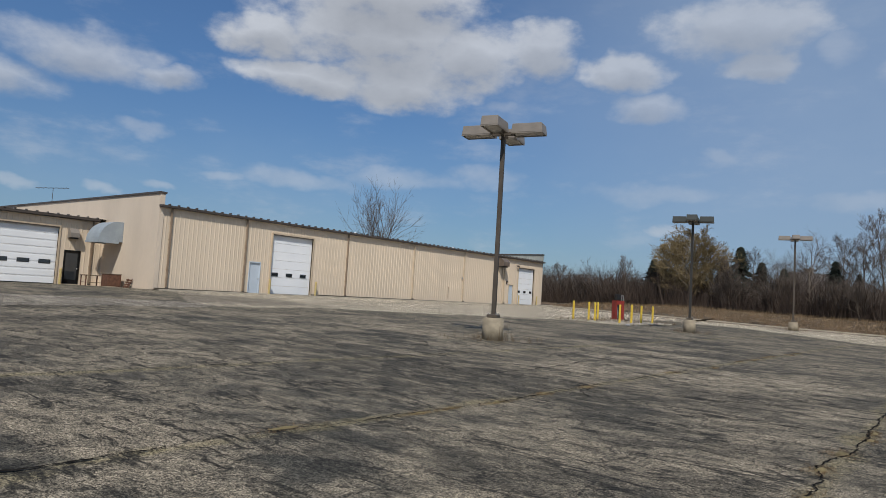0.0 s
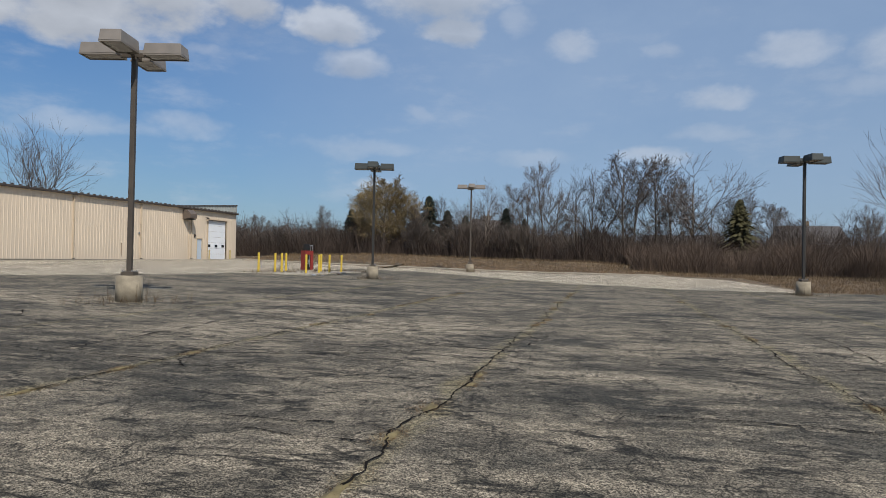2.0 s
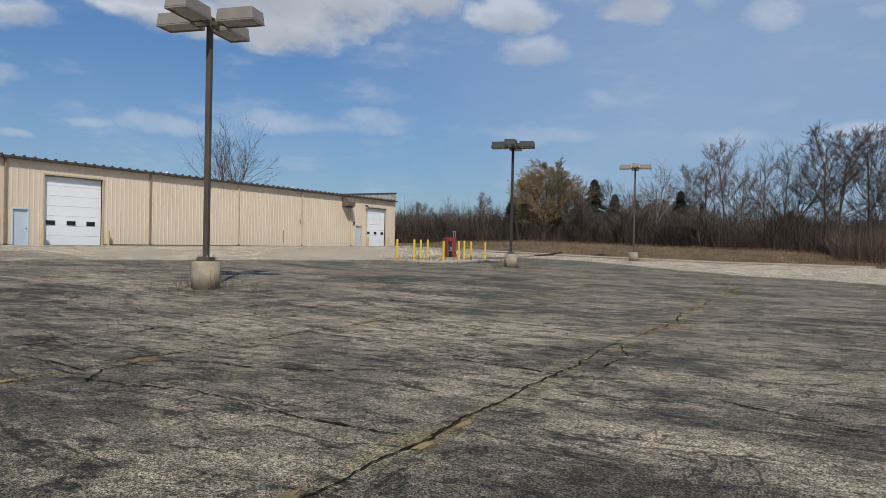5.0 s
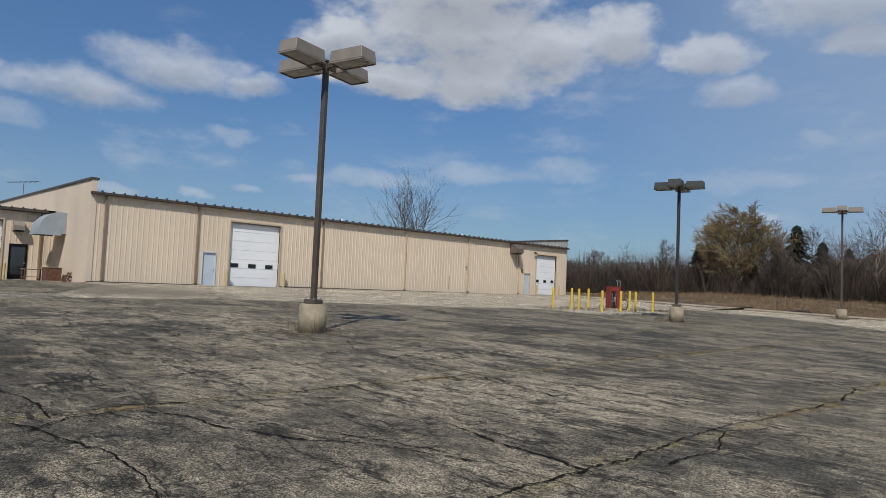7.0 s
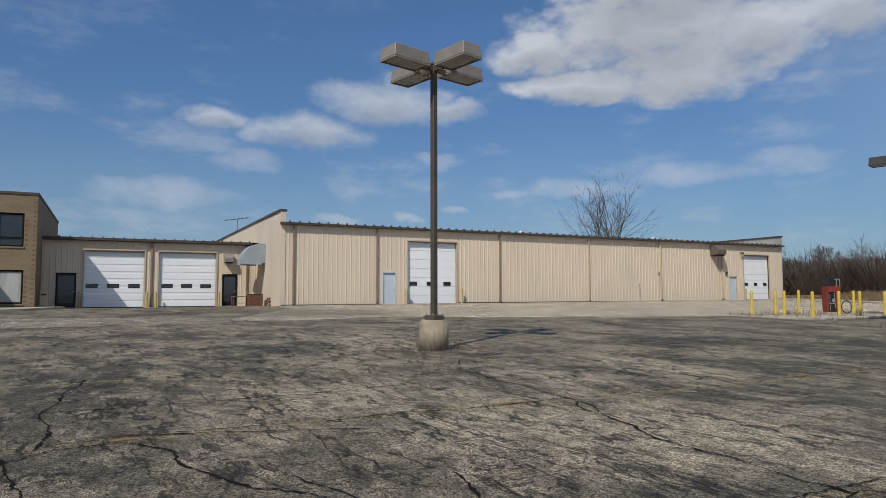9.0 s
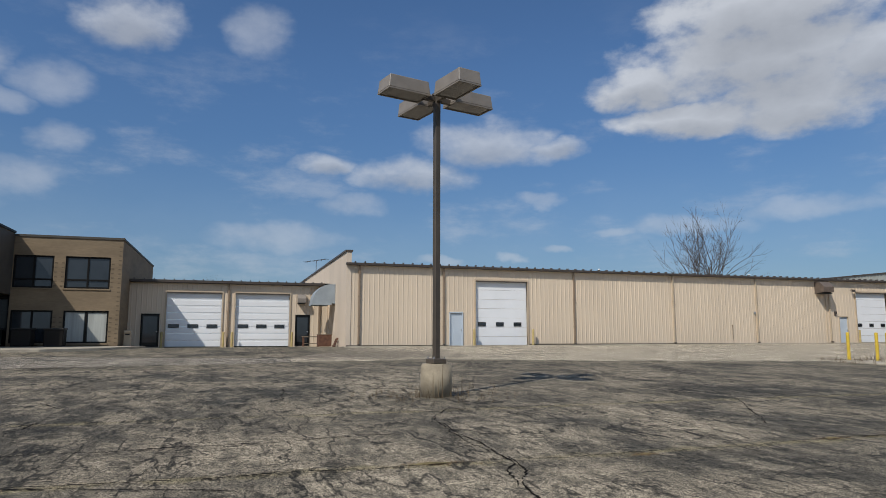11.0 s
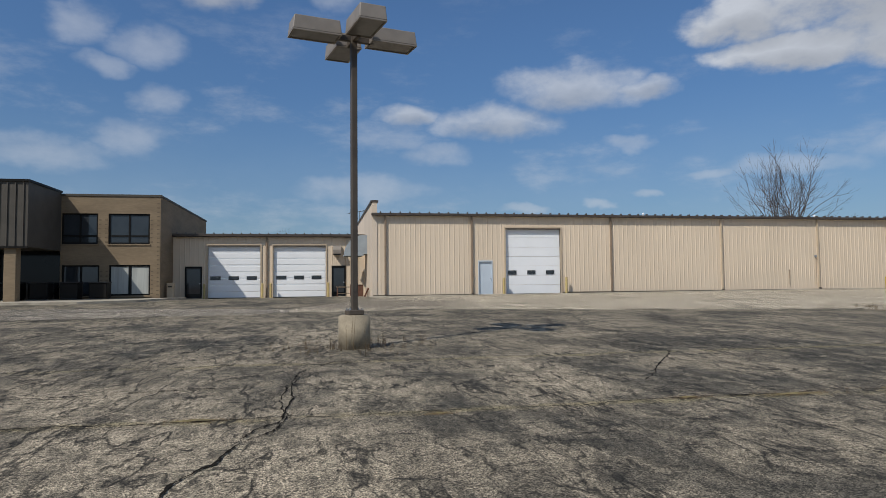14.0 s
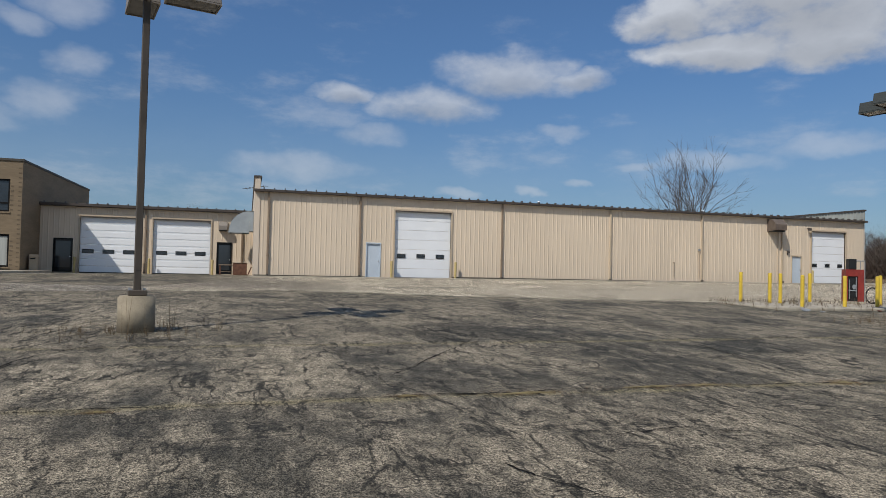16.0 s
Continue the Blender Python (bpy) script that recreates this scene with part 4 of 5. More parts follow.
office_window("window_upper_a", UP1, 0.45, False, "two-light upper window with dark frame")
office_window("window_upper_b", UP2, 0.45, False, "upper window with dark frame, half in shadow")
office_window("window_lower_a", LO1, 0, True, "ground-floor window with pale curtains")
office_window("window_lower_b", LO2, 0, False, "dark ground-floor window in shadow")

# toothed brick edges at the corner and the window jambs; gap shade put into the colour
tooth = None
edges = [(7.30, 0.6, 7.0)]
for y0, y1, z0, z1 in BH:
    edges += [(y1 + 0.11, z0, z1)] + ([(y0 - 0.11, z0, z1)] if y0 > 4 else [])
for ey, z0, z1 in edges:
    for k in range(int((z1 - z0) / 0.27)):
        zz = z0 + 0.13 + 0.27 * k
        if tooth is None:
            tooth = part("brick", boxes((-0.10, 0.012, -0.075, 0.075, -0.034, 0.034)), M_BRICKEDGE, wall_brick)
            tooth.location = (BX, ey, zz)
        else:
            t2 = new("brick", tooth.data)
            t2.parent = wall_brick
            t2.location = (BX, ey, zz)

# walk in front of the office
vs = []
pv = [(-45.1, 8.2), (-42.0, 8.9), (-38.3, 8.6), (-36.0, 7.4), (-34.6, 5.0), (-34.3, 0.0), (-34.3, -14.0), (-41.5, -14.0), (-41.5, 7.42), (-45.1, 7.42)]
top = [(x, y, ground_z(x, y) + 0.14) for x, y in pv]
bot = [(x, y, ground_z(x, y) - 0.05) for x, y in pv]
n = len(pv)
tagged(mesh_ob("pavement_office_walk", top + bot, [tuple(range(n))[::-1]] + [(i, (i + 1) % n, n + (i + 1) % n, n + i) for i in range(n)], M_KERB), "pale concrete walk and kerb in front of the office", "pavement", kind="structure")


def planter(x, y, label):
    z = ground_z(x, y) + 0.14
    p = empty("planter_box", (x, y, z), label, "planter", "planter boxes")
    part("body", boxes((-0.42, 0.42, -0.48, 0.48, 0.06, 0.92), bevel=0.03), M_DARKFRAME, p)
    part("rim", boxes((-0.46, 0.46, -0.52, 0.52, 0.92, 1.0), bevel=0.015), M_BLACK, p)
    for sx in (-0.36, 0.36):
        part("foot", boxes((sx - 0.05, sx + 0.05, -0.44, 0.44, 0, 0.06)), M_BLACK, p)
    return p


for yy in (4.53, 2.97, 1.38, -0.07):
    planter(-39.8, yy, "dark square planter box on the office walk")
bz = ground_z(-42.9, 7.8) + 0.14
litter = empty("litter_bin", (-42.9, 7.78, bz), "pale square litter bin with a dark slot", "bin")
part("body", boxes((-0.2, 0.2, -0.2, 0.2, 0, 0.75), bevel=0.02), M_TRIM, litter)
part("hood", boxes((-0.21, 0.21, -0.21, 0.21, 0.75, 0.95), bevel=0.03), M_TRIM, litter)
part("slot", boxes((0.205, 0.218, -0.13, 0.13, 0.66, 0.74)), M_BLACK, litter)


# ---- parking lot lamps ----
def lamp_base(x, y, tall, rad):
    z = ground_z(x, y)
    bm = bmesh.new()
    tube(bm, (0, 0, -0.05), (0, 0, tall), rad, rad * 0.985, 28)
    rim = [e for e in bm.edges if all(v.co.z > tall - 0.01 for v in e.verts)]
    bmesh.ops.bevel(bm, geom=rim, offset=0.03, segments=2, affect="EDGES")
    return bm, z


def lot_lamp(x, y, turn, label, tall=0.72, rad=0.345, height=6.82, group="parking lot lamps", dark=False, reach=1.38):
    m_head, m_pole = (M_LAMPDARK, M_POLEDARK) if dark else (M_LAMP, M_POLE)
    bm, z = lamp_base(x, y, tall, rad)
    lamp = empty("parking_lot_lamp", (x, y, z), label, "street lamp", group)
    lamp.rotation_euler = (0, 0, radians(turn))
    part("concrete_base", bm, M_CONC, lamp, "round concrete footing, chipped and stained", True)
    part("base_plate", boxes((-0.17, 0.17, -0.17, 0.17, tall, tall + 0.11), bevel=0.015), M_POLE, lamp)
    for sx in (-0.13, 0.13):
        for sy in (-0.13, 0.13):
            part("bolt", cylinder((sx, sy, tall + 0.1), (sx, sy, tall + 0.15), 0.018, 0.018, 6), M_STEEL, lamp)
    part("pole", boxes((-0.065, 0.065, -0.065, 0.065, tall + 0.1, height), bevel=0.012), m_pole, lamp)
    part("hand_hole_cover", boxes((0.066, 0.074, -0.045, 0.045, tall + 0.5, tall + 0.68)), M_POLE, lamp)
    part("cap", boxes((-0.085, 0.085, -0.085, 0.085, height, height + 0.06), bevel=0.01), m_pole, lamp)
    for k in range(4):
        a = math.radians(90 * k)
        rot = Matrix.Rotation(a, 4, "Z")
        arm = boxes((0.06, 0.40, -0.045, 0.045, height - 0.16, height - 0.04), bevel=0.008)
        bmesh.ops.transform(arm, matrix=rot, verts=arm.verts[:])
        part("arm", arm, m_pole, lamp)
        mid = (0.34 + reach) / 2
        hd = bmesh.new()
        box(hd, 0.34, reach, -0.29, 0.29, height - 0.13, height + 0.17)
        for v in hd.verts:
            if v.co.z > height:
                v.co.x = mid + (v.co.x - mid) * 0.93
                v.co.y *= 0.93
        bmesh.ops.bevel(hd, geom=hd.edges[:], offset=0.012, segments=1, affect="EDGES")
        bmesh.ops.transform(hd, matrix=rot, verts=hd.verts[:])
        head = part("lamp_head", hd, m_head, lamp, "box-shaped metal lamp head")
        ln = boxes((0.38, reach - 0.04, -0.25, 0.25, height - 0.145, height - 0.131))
        bmesh.ops.transform(ln, matrix=rot, verts=ln.verts[:])
        part("lens", ln, M_LENS, head)
        rim = boxes((0.34, reach, -0.29, -0.255, height - 0.16, height - 0.13), (0.34, reach, 0.255, 0.29, height - 0.16, height - 0.13),
                    (0.34, 0.375, -0.255, 0.255, height - 0.16, height - 0.13), (reach - 0.035, reach, -0.255, 0.255, height - 0.16, height - 0.13))
        bmesh.ops.transform(rim, matrix=rot, verts=rim.verts[:])
        part("rim", rim, m_head, head)
    return lamp


lot_lamp(-12.2, 17.95, 14, "four-headed bronze parking lot lamp on a round concrete base")
lot_lamp(-12.57, 38.0, 14, "four-headed dark parking lot lamp near the yellow bollards", height=6.35, rad=0.33, dark=True, reach=1.10)
lot_lamp(-11.6, 60.2, 14, "four-headed grey parking lot lamp at the far kerb", height=7.55, reach=1.24)
lot_lamp(9.85, 39.3, 14, "four-headed dark parking lot lamp at the edge of the lot", dark=True, reach=1.20)

# ---- fuel pump and bollards ----
BOLLARDS = [(-20.32, 39.06), (-19.63, 39.85), (-19.29, 40.04), (-20.22, 42.41), (-17.12, 38.96), (-17.22, 40.98), (-18.56, 44.23), (-17.17, 42.46), (-17.14, 44.36)]
for x, y in BOLLARDS:
    b = empty("bollard", (x, y, ground_z(x, y) + 0.03), "yellow-painted steel pipe bollard, scuffed", "bollard", "yellow bollards by the fuel pump")
    bm = cylinder((0, 0, -0.05), (0, 0, 1.16), 0.066, 0.066, 16)
    part("post", bm, M_YELLOW, b, smooth=False)
    dome = bmesh.new()
    bmesh.ops.create_uvsphere(dome, u_segments=16, v_segments=6, radius=0.068, matrix=Matrix.Translation((0, 0, 1.16)) @ Matrix.Diagonal((1, 1, 0.5, 1)))
    part("cap", dome, M_YELLOW, b)
PX, PY = -19.35, 43.7
isl = tagged(part("pump_island", boxes((-20.9, -16.5, 37.6, 46.4, ground_z(-19, 43) - 0.25, ground_z(-19, 43) + 0.045), bevel=0.03), M_KERB), "low concrete island round the fuel pump", "kerb", kind="structure")
pz = ground_z(-19, 43) + 0.045
pump = empty("fuel_pump", (PX, PY, pz), "old red fuel pump with an open black mechanism", "fuel pump")
pump.rotation_euler = (0, 0, radians(-28))
part("plinth", boxes((-0.35, 0.35, -0.55, 0.55, 0, 0.10), bevel=0.01), M_KERB, pump)
part("cabinet", boxes((-0.28, 0.16, -0.46, 0.46, 0.10, 1.42), (0.16, 0.28, -0.46, -0.36, 0.10, 1.42), (0.16, 0.28, 0.16, 0.46, 0.10, 1.42), (0.16, 0.28, -0.36, 0.16, 1.14, 1.42)), M_RED, pump)
part("mechanism", boxes((0.162, 0.22, -0.355, 0.155, 0.12, 1.13), (0.22, 0.26, -0.3, 0.1, 0.3, 0.5), (0.22, 0.25, -0.32, -0.1, 0.75, 1.05)), M_BLACK, pump)
dial = cylinder((0.24, -0.02, 0.70), (0.27, -0.02, 0.70), 0.1, 0.1, 18)
part("dial", dial, M_STEEL, pump, "round pale meter dial")
part("pipe", tube(cylinder((0.25, -0.3, 0.55), (0.25, 0.1, 0.55), 0.025, 0.025, 8), (0.25, 0.08, 0.3), (0.25, 0.08, 1.1), 0.025), M_STEEL, pump)
part("pipe", cylinder((0.25, -0.26, 0.2), (0.25, -0.26, 1.0), 0.02, 0.02, 8), M_STEEL, pump)
part("display_head", boxes((-0.2, 0.2, -0.28, 0.12, 1.42, 1.86), bevel=0.02), M_BLACK, pump, "black display box on top")
part("hose_mast", tube(cylinder((0, 0.40, 1.42), (0, 0.40, 1.8), 0.025, 0.025, 8), (0, 0.1, 1.78), (0, 0.62, 1.78), 0.022), M_STEEL, pump)
part("hose_post", cylinder((0, 0.62, 0.1), (0, 0.62, 1.8), 0.025, 0.025, 8), M_STEEL, pump)
hose = bmesh.new()
prev = None
for k in range(19):
    a = math.pi * 2 * k / 18
    p = Vector((0.05, 1.0 + 0.34 * math.cos(a), 0.36 + 0.32 * math.sin(a)))
    if prev is not None:
        tube(hose, prev, p, 0.028, 0.028, 6)
    prev = p
part("hose", hose, M_BLACK, pump)

pump.scale = (0.85, 0.72, 0.98)

# ---- wall fittings ----
aw = empty("awning", (-43.35, 20.05, 3.55), "grey domed awning on the end wall", "awning")
prof = [(0.0, 1.28)]
vsa, fsa = [], []
steps = 9
for k in range(steps + 1):
    a = math.pi / 2 * k / steps
    oy, oz = -1.25 * math.sin(a), 1.28 * math.cos(a)
    vsa += [(-0.88, oy, oz), (0.88, oy, oz)]
for k in range(steps):
    fsa.append((2 * k, 2 * k + 1, 2 * k + 3, 2 * k + 2))
c0 = len(vsa)
vsa += [(-0.88, 0, 0), (0.88, 0, 0)]
for k in range(steps):
    fsa.append((2 * k, 2 * k + 2, c0))
    fsa.append((2 * k + 3, 2 * k + 1, c0 + 1))
ca = mesh_ob("canopy", vsa, fsa, M_AWNING, aw)
part("valance", boxes((-0.90, 0.90, -1.28, -1.24, -0.12, 0.0), (-0.90, -0.86, -1.24, 0, -0.12, 0.0), (0.86, 0.90, -1.24, 0, -0.12, 0.0)), M_AWNING, aw)
part("awning_bar", tube(cylinder((-0.85, -0.02, 0.02), (0.85, -0.02, 0.02), 0.025, 0.025, 6), (0.85, -1.2, 0.02), (0.85, 0, 0.02), 0.025), M_FASCIA, aw)
part("back_box", boxes((-0.88, 0.88, 0.002, 0.24, 0.0, 1.27)), M_AWNING, aw)


def vent_hood(x, y, z, w, h, d, label, m_hood=M_HOOD):
    v = empty("vent_hood", (x, y, z), label, "vent hood", "vent hoods")
    bm = bmesh.new()
    pts = [(0, 0), (0, h), (d * 0.55, h), (d, h * 0.55), (d, h * 0.1)]
    a = [bm.verts.new((px, -w / 2, pz_)) for px, pz_ in pts]
    b = [bm.verts.new((px, w / 2, pz_)) for px, pz_ in pts]
    bm.faces.new(a)
    bm.faces.new(b[::-1])
    for i in range(len(pts)):
        j = (i + 1) % len(pts)
        bm.faces.new((a[i], b[i], b[j], a[j]))
    part("hood", bm, m_hood, v)
    part("louvre", boxes((d * 0.15, d * 0.85, -w / 2 + 0.04, w / 2 - 0.04, -0.03, h * 0.04 - 0.001)), M_BLACK, v)
    return v


vent_hood(GX, 18.36, 3.62, 0.55, 0.62, 0.5, "small grey vent hood above the glazed door", M_LAMP)
vent_hood(WX, 57.15, 4.7, 1.0, 0.9, 0.85, "large brown vent hood under the eave")
tagged(part("wall_conduit", tube(cylinder((WX + 0.06, 57.6, 1.0), (WX + 0.06, 57.6, 4.75), 0.03, 0.03, 8), (WX + 0.06, 57.6, 1.0), (WX + 0.2, 57.6, 0.95), 0.03), M_TRIM), "thin pipe down the wall from the vent hood", "pipe")
lt = empty("wall_light", (WX, 58.5, 3.15), "small dark wall light beside the door", "wall lamp")
part("housing", boxes((0, 0.16, -0.09, 0.09, 0, 0.2), bevel=0.02), M_FASCIA, lt)
part("bracket", boxes((0, 0.05, -0.04, 0.04, -0.16, 0)), M_FASCIA, lt)
for (x, y, hh) in ((WX + 0.35, 28.45, 1.05), (WX + 0.35, 32.55, 1.05), (GX + 0.35, 9.5, 1.0), (GX + 0.35, 13.3, 1.0), (GX + 0.35, 13.85, 1.0), (GX + 0.35, 17.75, 1.0), (WX + 0.35, 60.5, 1.0), (WX + 0.35, 64.2, 1.0)):
    g = empty("door_guard_post", (x, y, ground_z(x, y)), "pale yellow guard post beside an overhead door", "bollard", "door guard posts")
    part("post", cylinder((0, 0, -0.04), (0, 0, hh), 0.075, 0.075, 14), M_PALEYELLOW, g)
    part("cap", cylinder((0, 0, hh), (0, 0, hh + 0.04), 0.075, 0.04, 14), M_PALEYELLOW, g)

# bench, cabinet and pallet by the glazed door
bz = ground_z(-42, 19.2)
bench = empty("work_bench", (-42.9, 18.8, bz + 0.02), "weathered low bench with a thin top", "bench")
part("top", boxes((-0.4, 0.4, -0.55, 0.55, 0.62, 0.68), bevel=0.008), M_WOODGREY, bench)
for sx in (-0.34, 0.34):
    for sy in (-0.48, 0.48):
        part("leg", boxes((sx - 0.03, sx + 0.03, sy - 0.03, sy + 0.03, 0, 0.62)), M_RUST, bench)
part("shelf", boxes((-0.36, 0.36, -0.45, 0.45, 0.2, 0.23)), M_WOODGREY, bench)
cab = empty("rusty_cabinet", (-41.9, 19.55, bz + 0.02), "rust-brown metal cabinet against the end wall", "cabinet")
part("body", boxes((-0.4, 0.4, -0.42, 0.42, 0.04, 0.78), bevel=0.015), M_RUST, cab)
part("lid", boxes((-0.43, 0.43, -0.45, 0.45, 0.78, 0.82), bevel=0.01), M_WOODGREY, cab)
pal = empty("leaning_pallet", (-40.9, 19.95, bz + 0.02), "dark broken pallet leaning on the wall", "pallet")
for k in range(4):
    part("slat", boxes((-0.3, 0.3, 0.02 + 0.06 * k, 0.05 + 0.06 * k, 0.02 + 0.14 * k, 0.12 + 0.14 * k)), M_RUST, pal)
for sx in (-0.25, 0.25):
    bm = bmesh.new()
    tube(bm, (sx, 0.06, 0.0), (sx, 0.3, 0.58), 0.03, 0.03, 4)
    part("runner", bm, M_RUST, pal)

# antenna on the parapet
ant = empty("roof_antenna", (-54.5, 20.45, 6.64), "thin metal television antenna on the parapet", "antenna")
part("mast", cylinder((0, 0, 0), (0, 0, 1.05), 0.02, 0.02, 6), M_FASCIA, ant)
part("boom", cylinder((-0.75, -0.9, 0.98), (0.65, 0.8, 1.14), 0.018, 0.022, 6), M_FASCIA, ant)
for k in range(7):
    xx = -1.5 + 0.48 * k
    part("element", cylinder((0.46 * xx - 0.25, 0.56 * xx + 0.22, 1.0 + 0.055 * (xx + 1)), (0.46 * xx + 0.25, 0.56 * xx - 0.22, 1.0 + 0.055 * (xx + 1)), 0.012, 0.012, 4), M_FASCIA, ant)
for yy in (40.0, 53.9):
    vt = empty("roof_vent_pipe", (-42.0, yy, 5.94), "short white vent pipe on the roof", "vent pipe", "roof vent pipes")
    part("pipe", cylinder((0, 0, 0), (0, 0, 0.42), 0.07, 0.07, 10), M_WHITE, vt)
    part("cap", cylinder((0, 0, 0.42), (0, 0, 0.5), 0.1, 0.08, 10), M_WHITE, vt)

# stub pipe and small box on the warehouse wall
tagged(part("standpipe", tube(cylinder((WX + 0.06, 48.7, 1.2), (WX + 0.06, 48.7, 2.25), 0.022, 0.022, 8), (WX + 0.0, 48.7, 2.22), (WX + 0.08, 48.7, 2.22), 0.03), M_SPOUT), "short rusty standpipe on the warehouse wall", "pipe")
jb = empty("junction_box", (WX + 0.03, 50.75, 3.08), "small grey electrical box on the wall", "electrical box")
part("box_body", boxes((0, 0.09, -0.07, 0.07, 0, 0.16), bevel=0.008), M_STEEL, jb)
part("conduit", cylinder((0.04, 0, 0), (0.04, 0, -1.9), 0.014, 0.014, 6), M_TRIM, jb)
fl = empty("flood_light", (WX, 60.3, 5.05), "small dark floodlight above the far overhead door", "wall lamp")
part("arm", boxes((0, 0.22, -0.02, 0.02, 0, 0.04)), M_FASCIA, fl)
part("shade", boxes((0.16, 0.36, -0.1, 0.1, -0.16, 0.02), bevel=0.02), M_FASCIA, fl)

# litter by the pump island
for k, (lx, ly, sz) in enumerate(((-16.3, 38.3, 0.13), (-15.9, 38.6, 0.07), (-16.0, 41.2, 0.09))):
    bm = bmesh.new()
    bmesh.ops.create_icosphere(bm, subdivisions=2, radius=sz)
    for v in bm.verts:
        v.co *= 1 + 0.45 * noise.noise(v.co * 9 + Vector((k, 2 * k, 0)))
        v.co.z *= 0.45
    ob = part("crumpled_bag", bm, M_STEEL if k < 2 else M_RUST)
    ob.location = (lx, ly, ground_z(lx, ly) + 0.02 + 0.3 * sz)
    tagged(ob, "crumpled pale plastic bag on the asphalt" if k < 2 else "crushed rusty can on the asphalt", "litter", "litter")


# ---- trees ----
def branchy(seed, height, spread=0.75, depth=5, trunk_frac=0.28, thick=0.16, up=0.25, kids=(3, 4), stems=1, twig=0.0125):
    """A bare tree: tapered tubes. Returns trunk and crown as (verts, faces)."""
    rnd = random.Random(seed)
    trunk, crown = ([], []), ([], [])

    def seg(buf, p, q, r0, r1, sides):
        vs, fs = buf
        d = (q - p).normalized()
        a = d.orthogonal().normalized()
        b = d.cross(a)
        k = len(vs)
        for c, r in ((p, r0), (q, r1)):
            for i in range(sides):
                an = 2 * math.pi * i / sides
                vs.append(tuple(c + (a * math.cos(an) + b * math.sin(an)) * r))
        for i in range(sides):
            j = (i + 1) % sides
            fs.append((k + i, k + j, k + sides + j, k + sides + i))

    def grow(p, d, length, r, level):
        buf = trunk if level <= 1 else crown
        sides = 7 if level == 0 else 5 if level == 1 else 3
        n = 5 if level == 0 else 3 if level < 4 else 2
        pts = [p.copy()]
        dd = d.copy()
        for i in range(n):
            wob = 0.10 if level == 0 else 0.22
            dd = (dd + Vector((rnd.uniform(-wob, wob), rnd.uniform(-wob, wob), rnd.uniform(-wob, wob) * 0.5 + up * (0.25 if level else 0.1)))).normalized()
            p = p + dd * (length / n)
            pts.append(p.copy())
        end = 0.45 if level < depth else 0.25
        for i in range(n):
            seg(buf, pts[i], pts[i + 1], r * (1 - (1 - end) * i / n), r * (1 - (1 - end) * (i + 1) / n), sides)
        if level >= depth:
            return
        cnt = rnd.randint(*kids) + (2 if level == 0 else 0)
        for c in range(cnt):
            f = rnd.uniform(0.35 if level == 0 else 0.3, 1.0) if c else 1.0
            i = min(int(f * n), n - 1)
            base = pts[i].lerp(pts[i + 1], f * n - i if f < 1 else 1.0)
            side = dd.orthogonal().normalized()
            side = Matrix.Rotation(rnd.uniform(0, 2 * math.pi), 3, dd) @ side
            ang = spread * rnd.uniform(0.55, 1.25) * (0.45 if c == 0 else 1.0)
            nd = (dd * math.cos(ang) + side * math.sin(ang) + Vector((0, 0, up * 0.5))).normalized()
            grow(base, nd, length * rnd.uniform(0.55, 0.82) * (1.25 if level == 0 else 1), max(r * rnd.uniform(0.45, 0.64), twig), level + 1)

    for s in range(stems):
        lean = 0.0 if stems == 1 else 0.28
        an = rnd.uniform(0, 6.28)
        d = Vector((math.cos(an) * lean, math.sin(an) * lean, 1)).normalized()
        grow(Vector((0.15 * s, 0.1 * s, -0.1)), d, height * trunk_frac, thick, 0)
    top = max(v[2] for v in crown[0])
    k = height / top
    for buf in (trunk, crown):
        buf[0][:] = [(v[0] * k, v[1] * k, v[2] * k if v[2] > 0 else v[2]) for v in buf[0]]
    return trunk, crown


def make_tree(name, data, m_trunk, m_crown, label, group="bare trees"):
    t = empty(name, (0, 0, 0), label, "tree", group)
    mesh_ob("trunk", *data[0], m_trunk, t)
    mesh_ob("crown", *data[1], m_crown, t)
    return t


def conifer(seed, h, wide, m, label, thin=1.0, tiers=0.22):
    rnd = random.Random(seed)
    vs, fs = [], []
    n = int(1100 * thin)
    for _ in range(n):
        f = rnd.random() ** 0.8
        z = h * (0.08 + 0.92 * f)
        r = wide * (1 - f) ** 0.8 * (0.85 + tiers * math.sin(f * 38 + 2 * math.sin(f * 9))) * rnd.uniform(0.2, 1.3) * (0.8 + 0.35 * math.sin(3 * rnd.random() + seed)) + 0.06
        a = rnd.uniform(0, 6.283)
        c = Vector((math.cos(a) * r, math.sin(a) * r, z - 0.25 * r))
        inn = Vector((math.cos(a) * r * 0.35, math.sin(a) * r * 0.35, z + 0.12))
        w = rnd.uniform(0.12, 0.30)
        t = Vector((-math.sin(a), math.cos(a), 0)) * w
        k = len(vs)
        vs += [tuple(inn), tuple(c + t + Vector((0, 0, rnd.uniform(-.12, .05)))), tuple(c + Vector((math.cos(a), math.sin(a), -0.3)) * 0.35), tuple(c - t + Vector((0, 0, rnd.uniform(-.12, .05))))]
        fs += [(k, k + 1, k + 2), (k, k + 2, k + 3)]
    t = empty("conifer", (0, 0, 0), label, "tree", "conifers")
    part("trunk", cylinder((0, 0, -0.1), (0, 0, h * 0.95), 0.16, 0.02, 7), M_BARK, t)
    mesh_ob("crown", vs, fs, m, t)
    return t


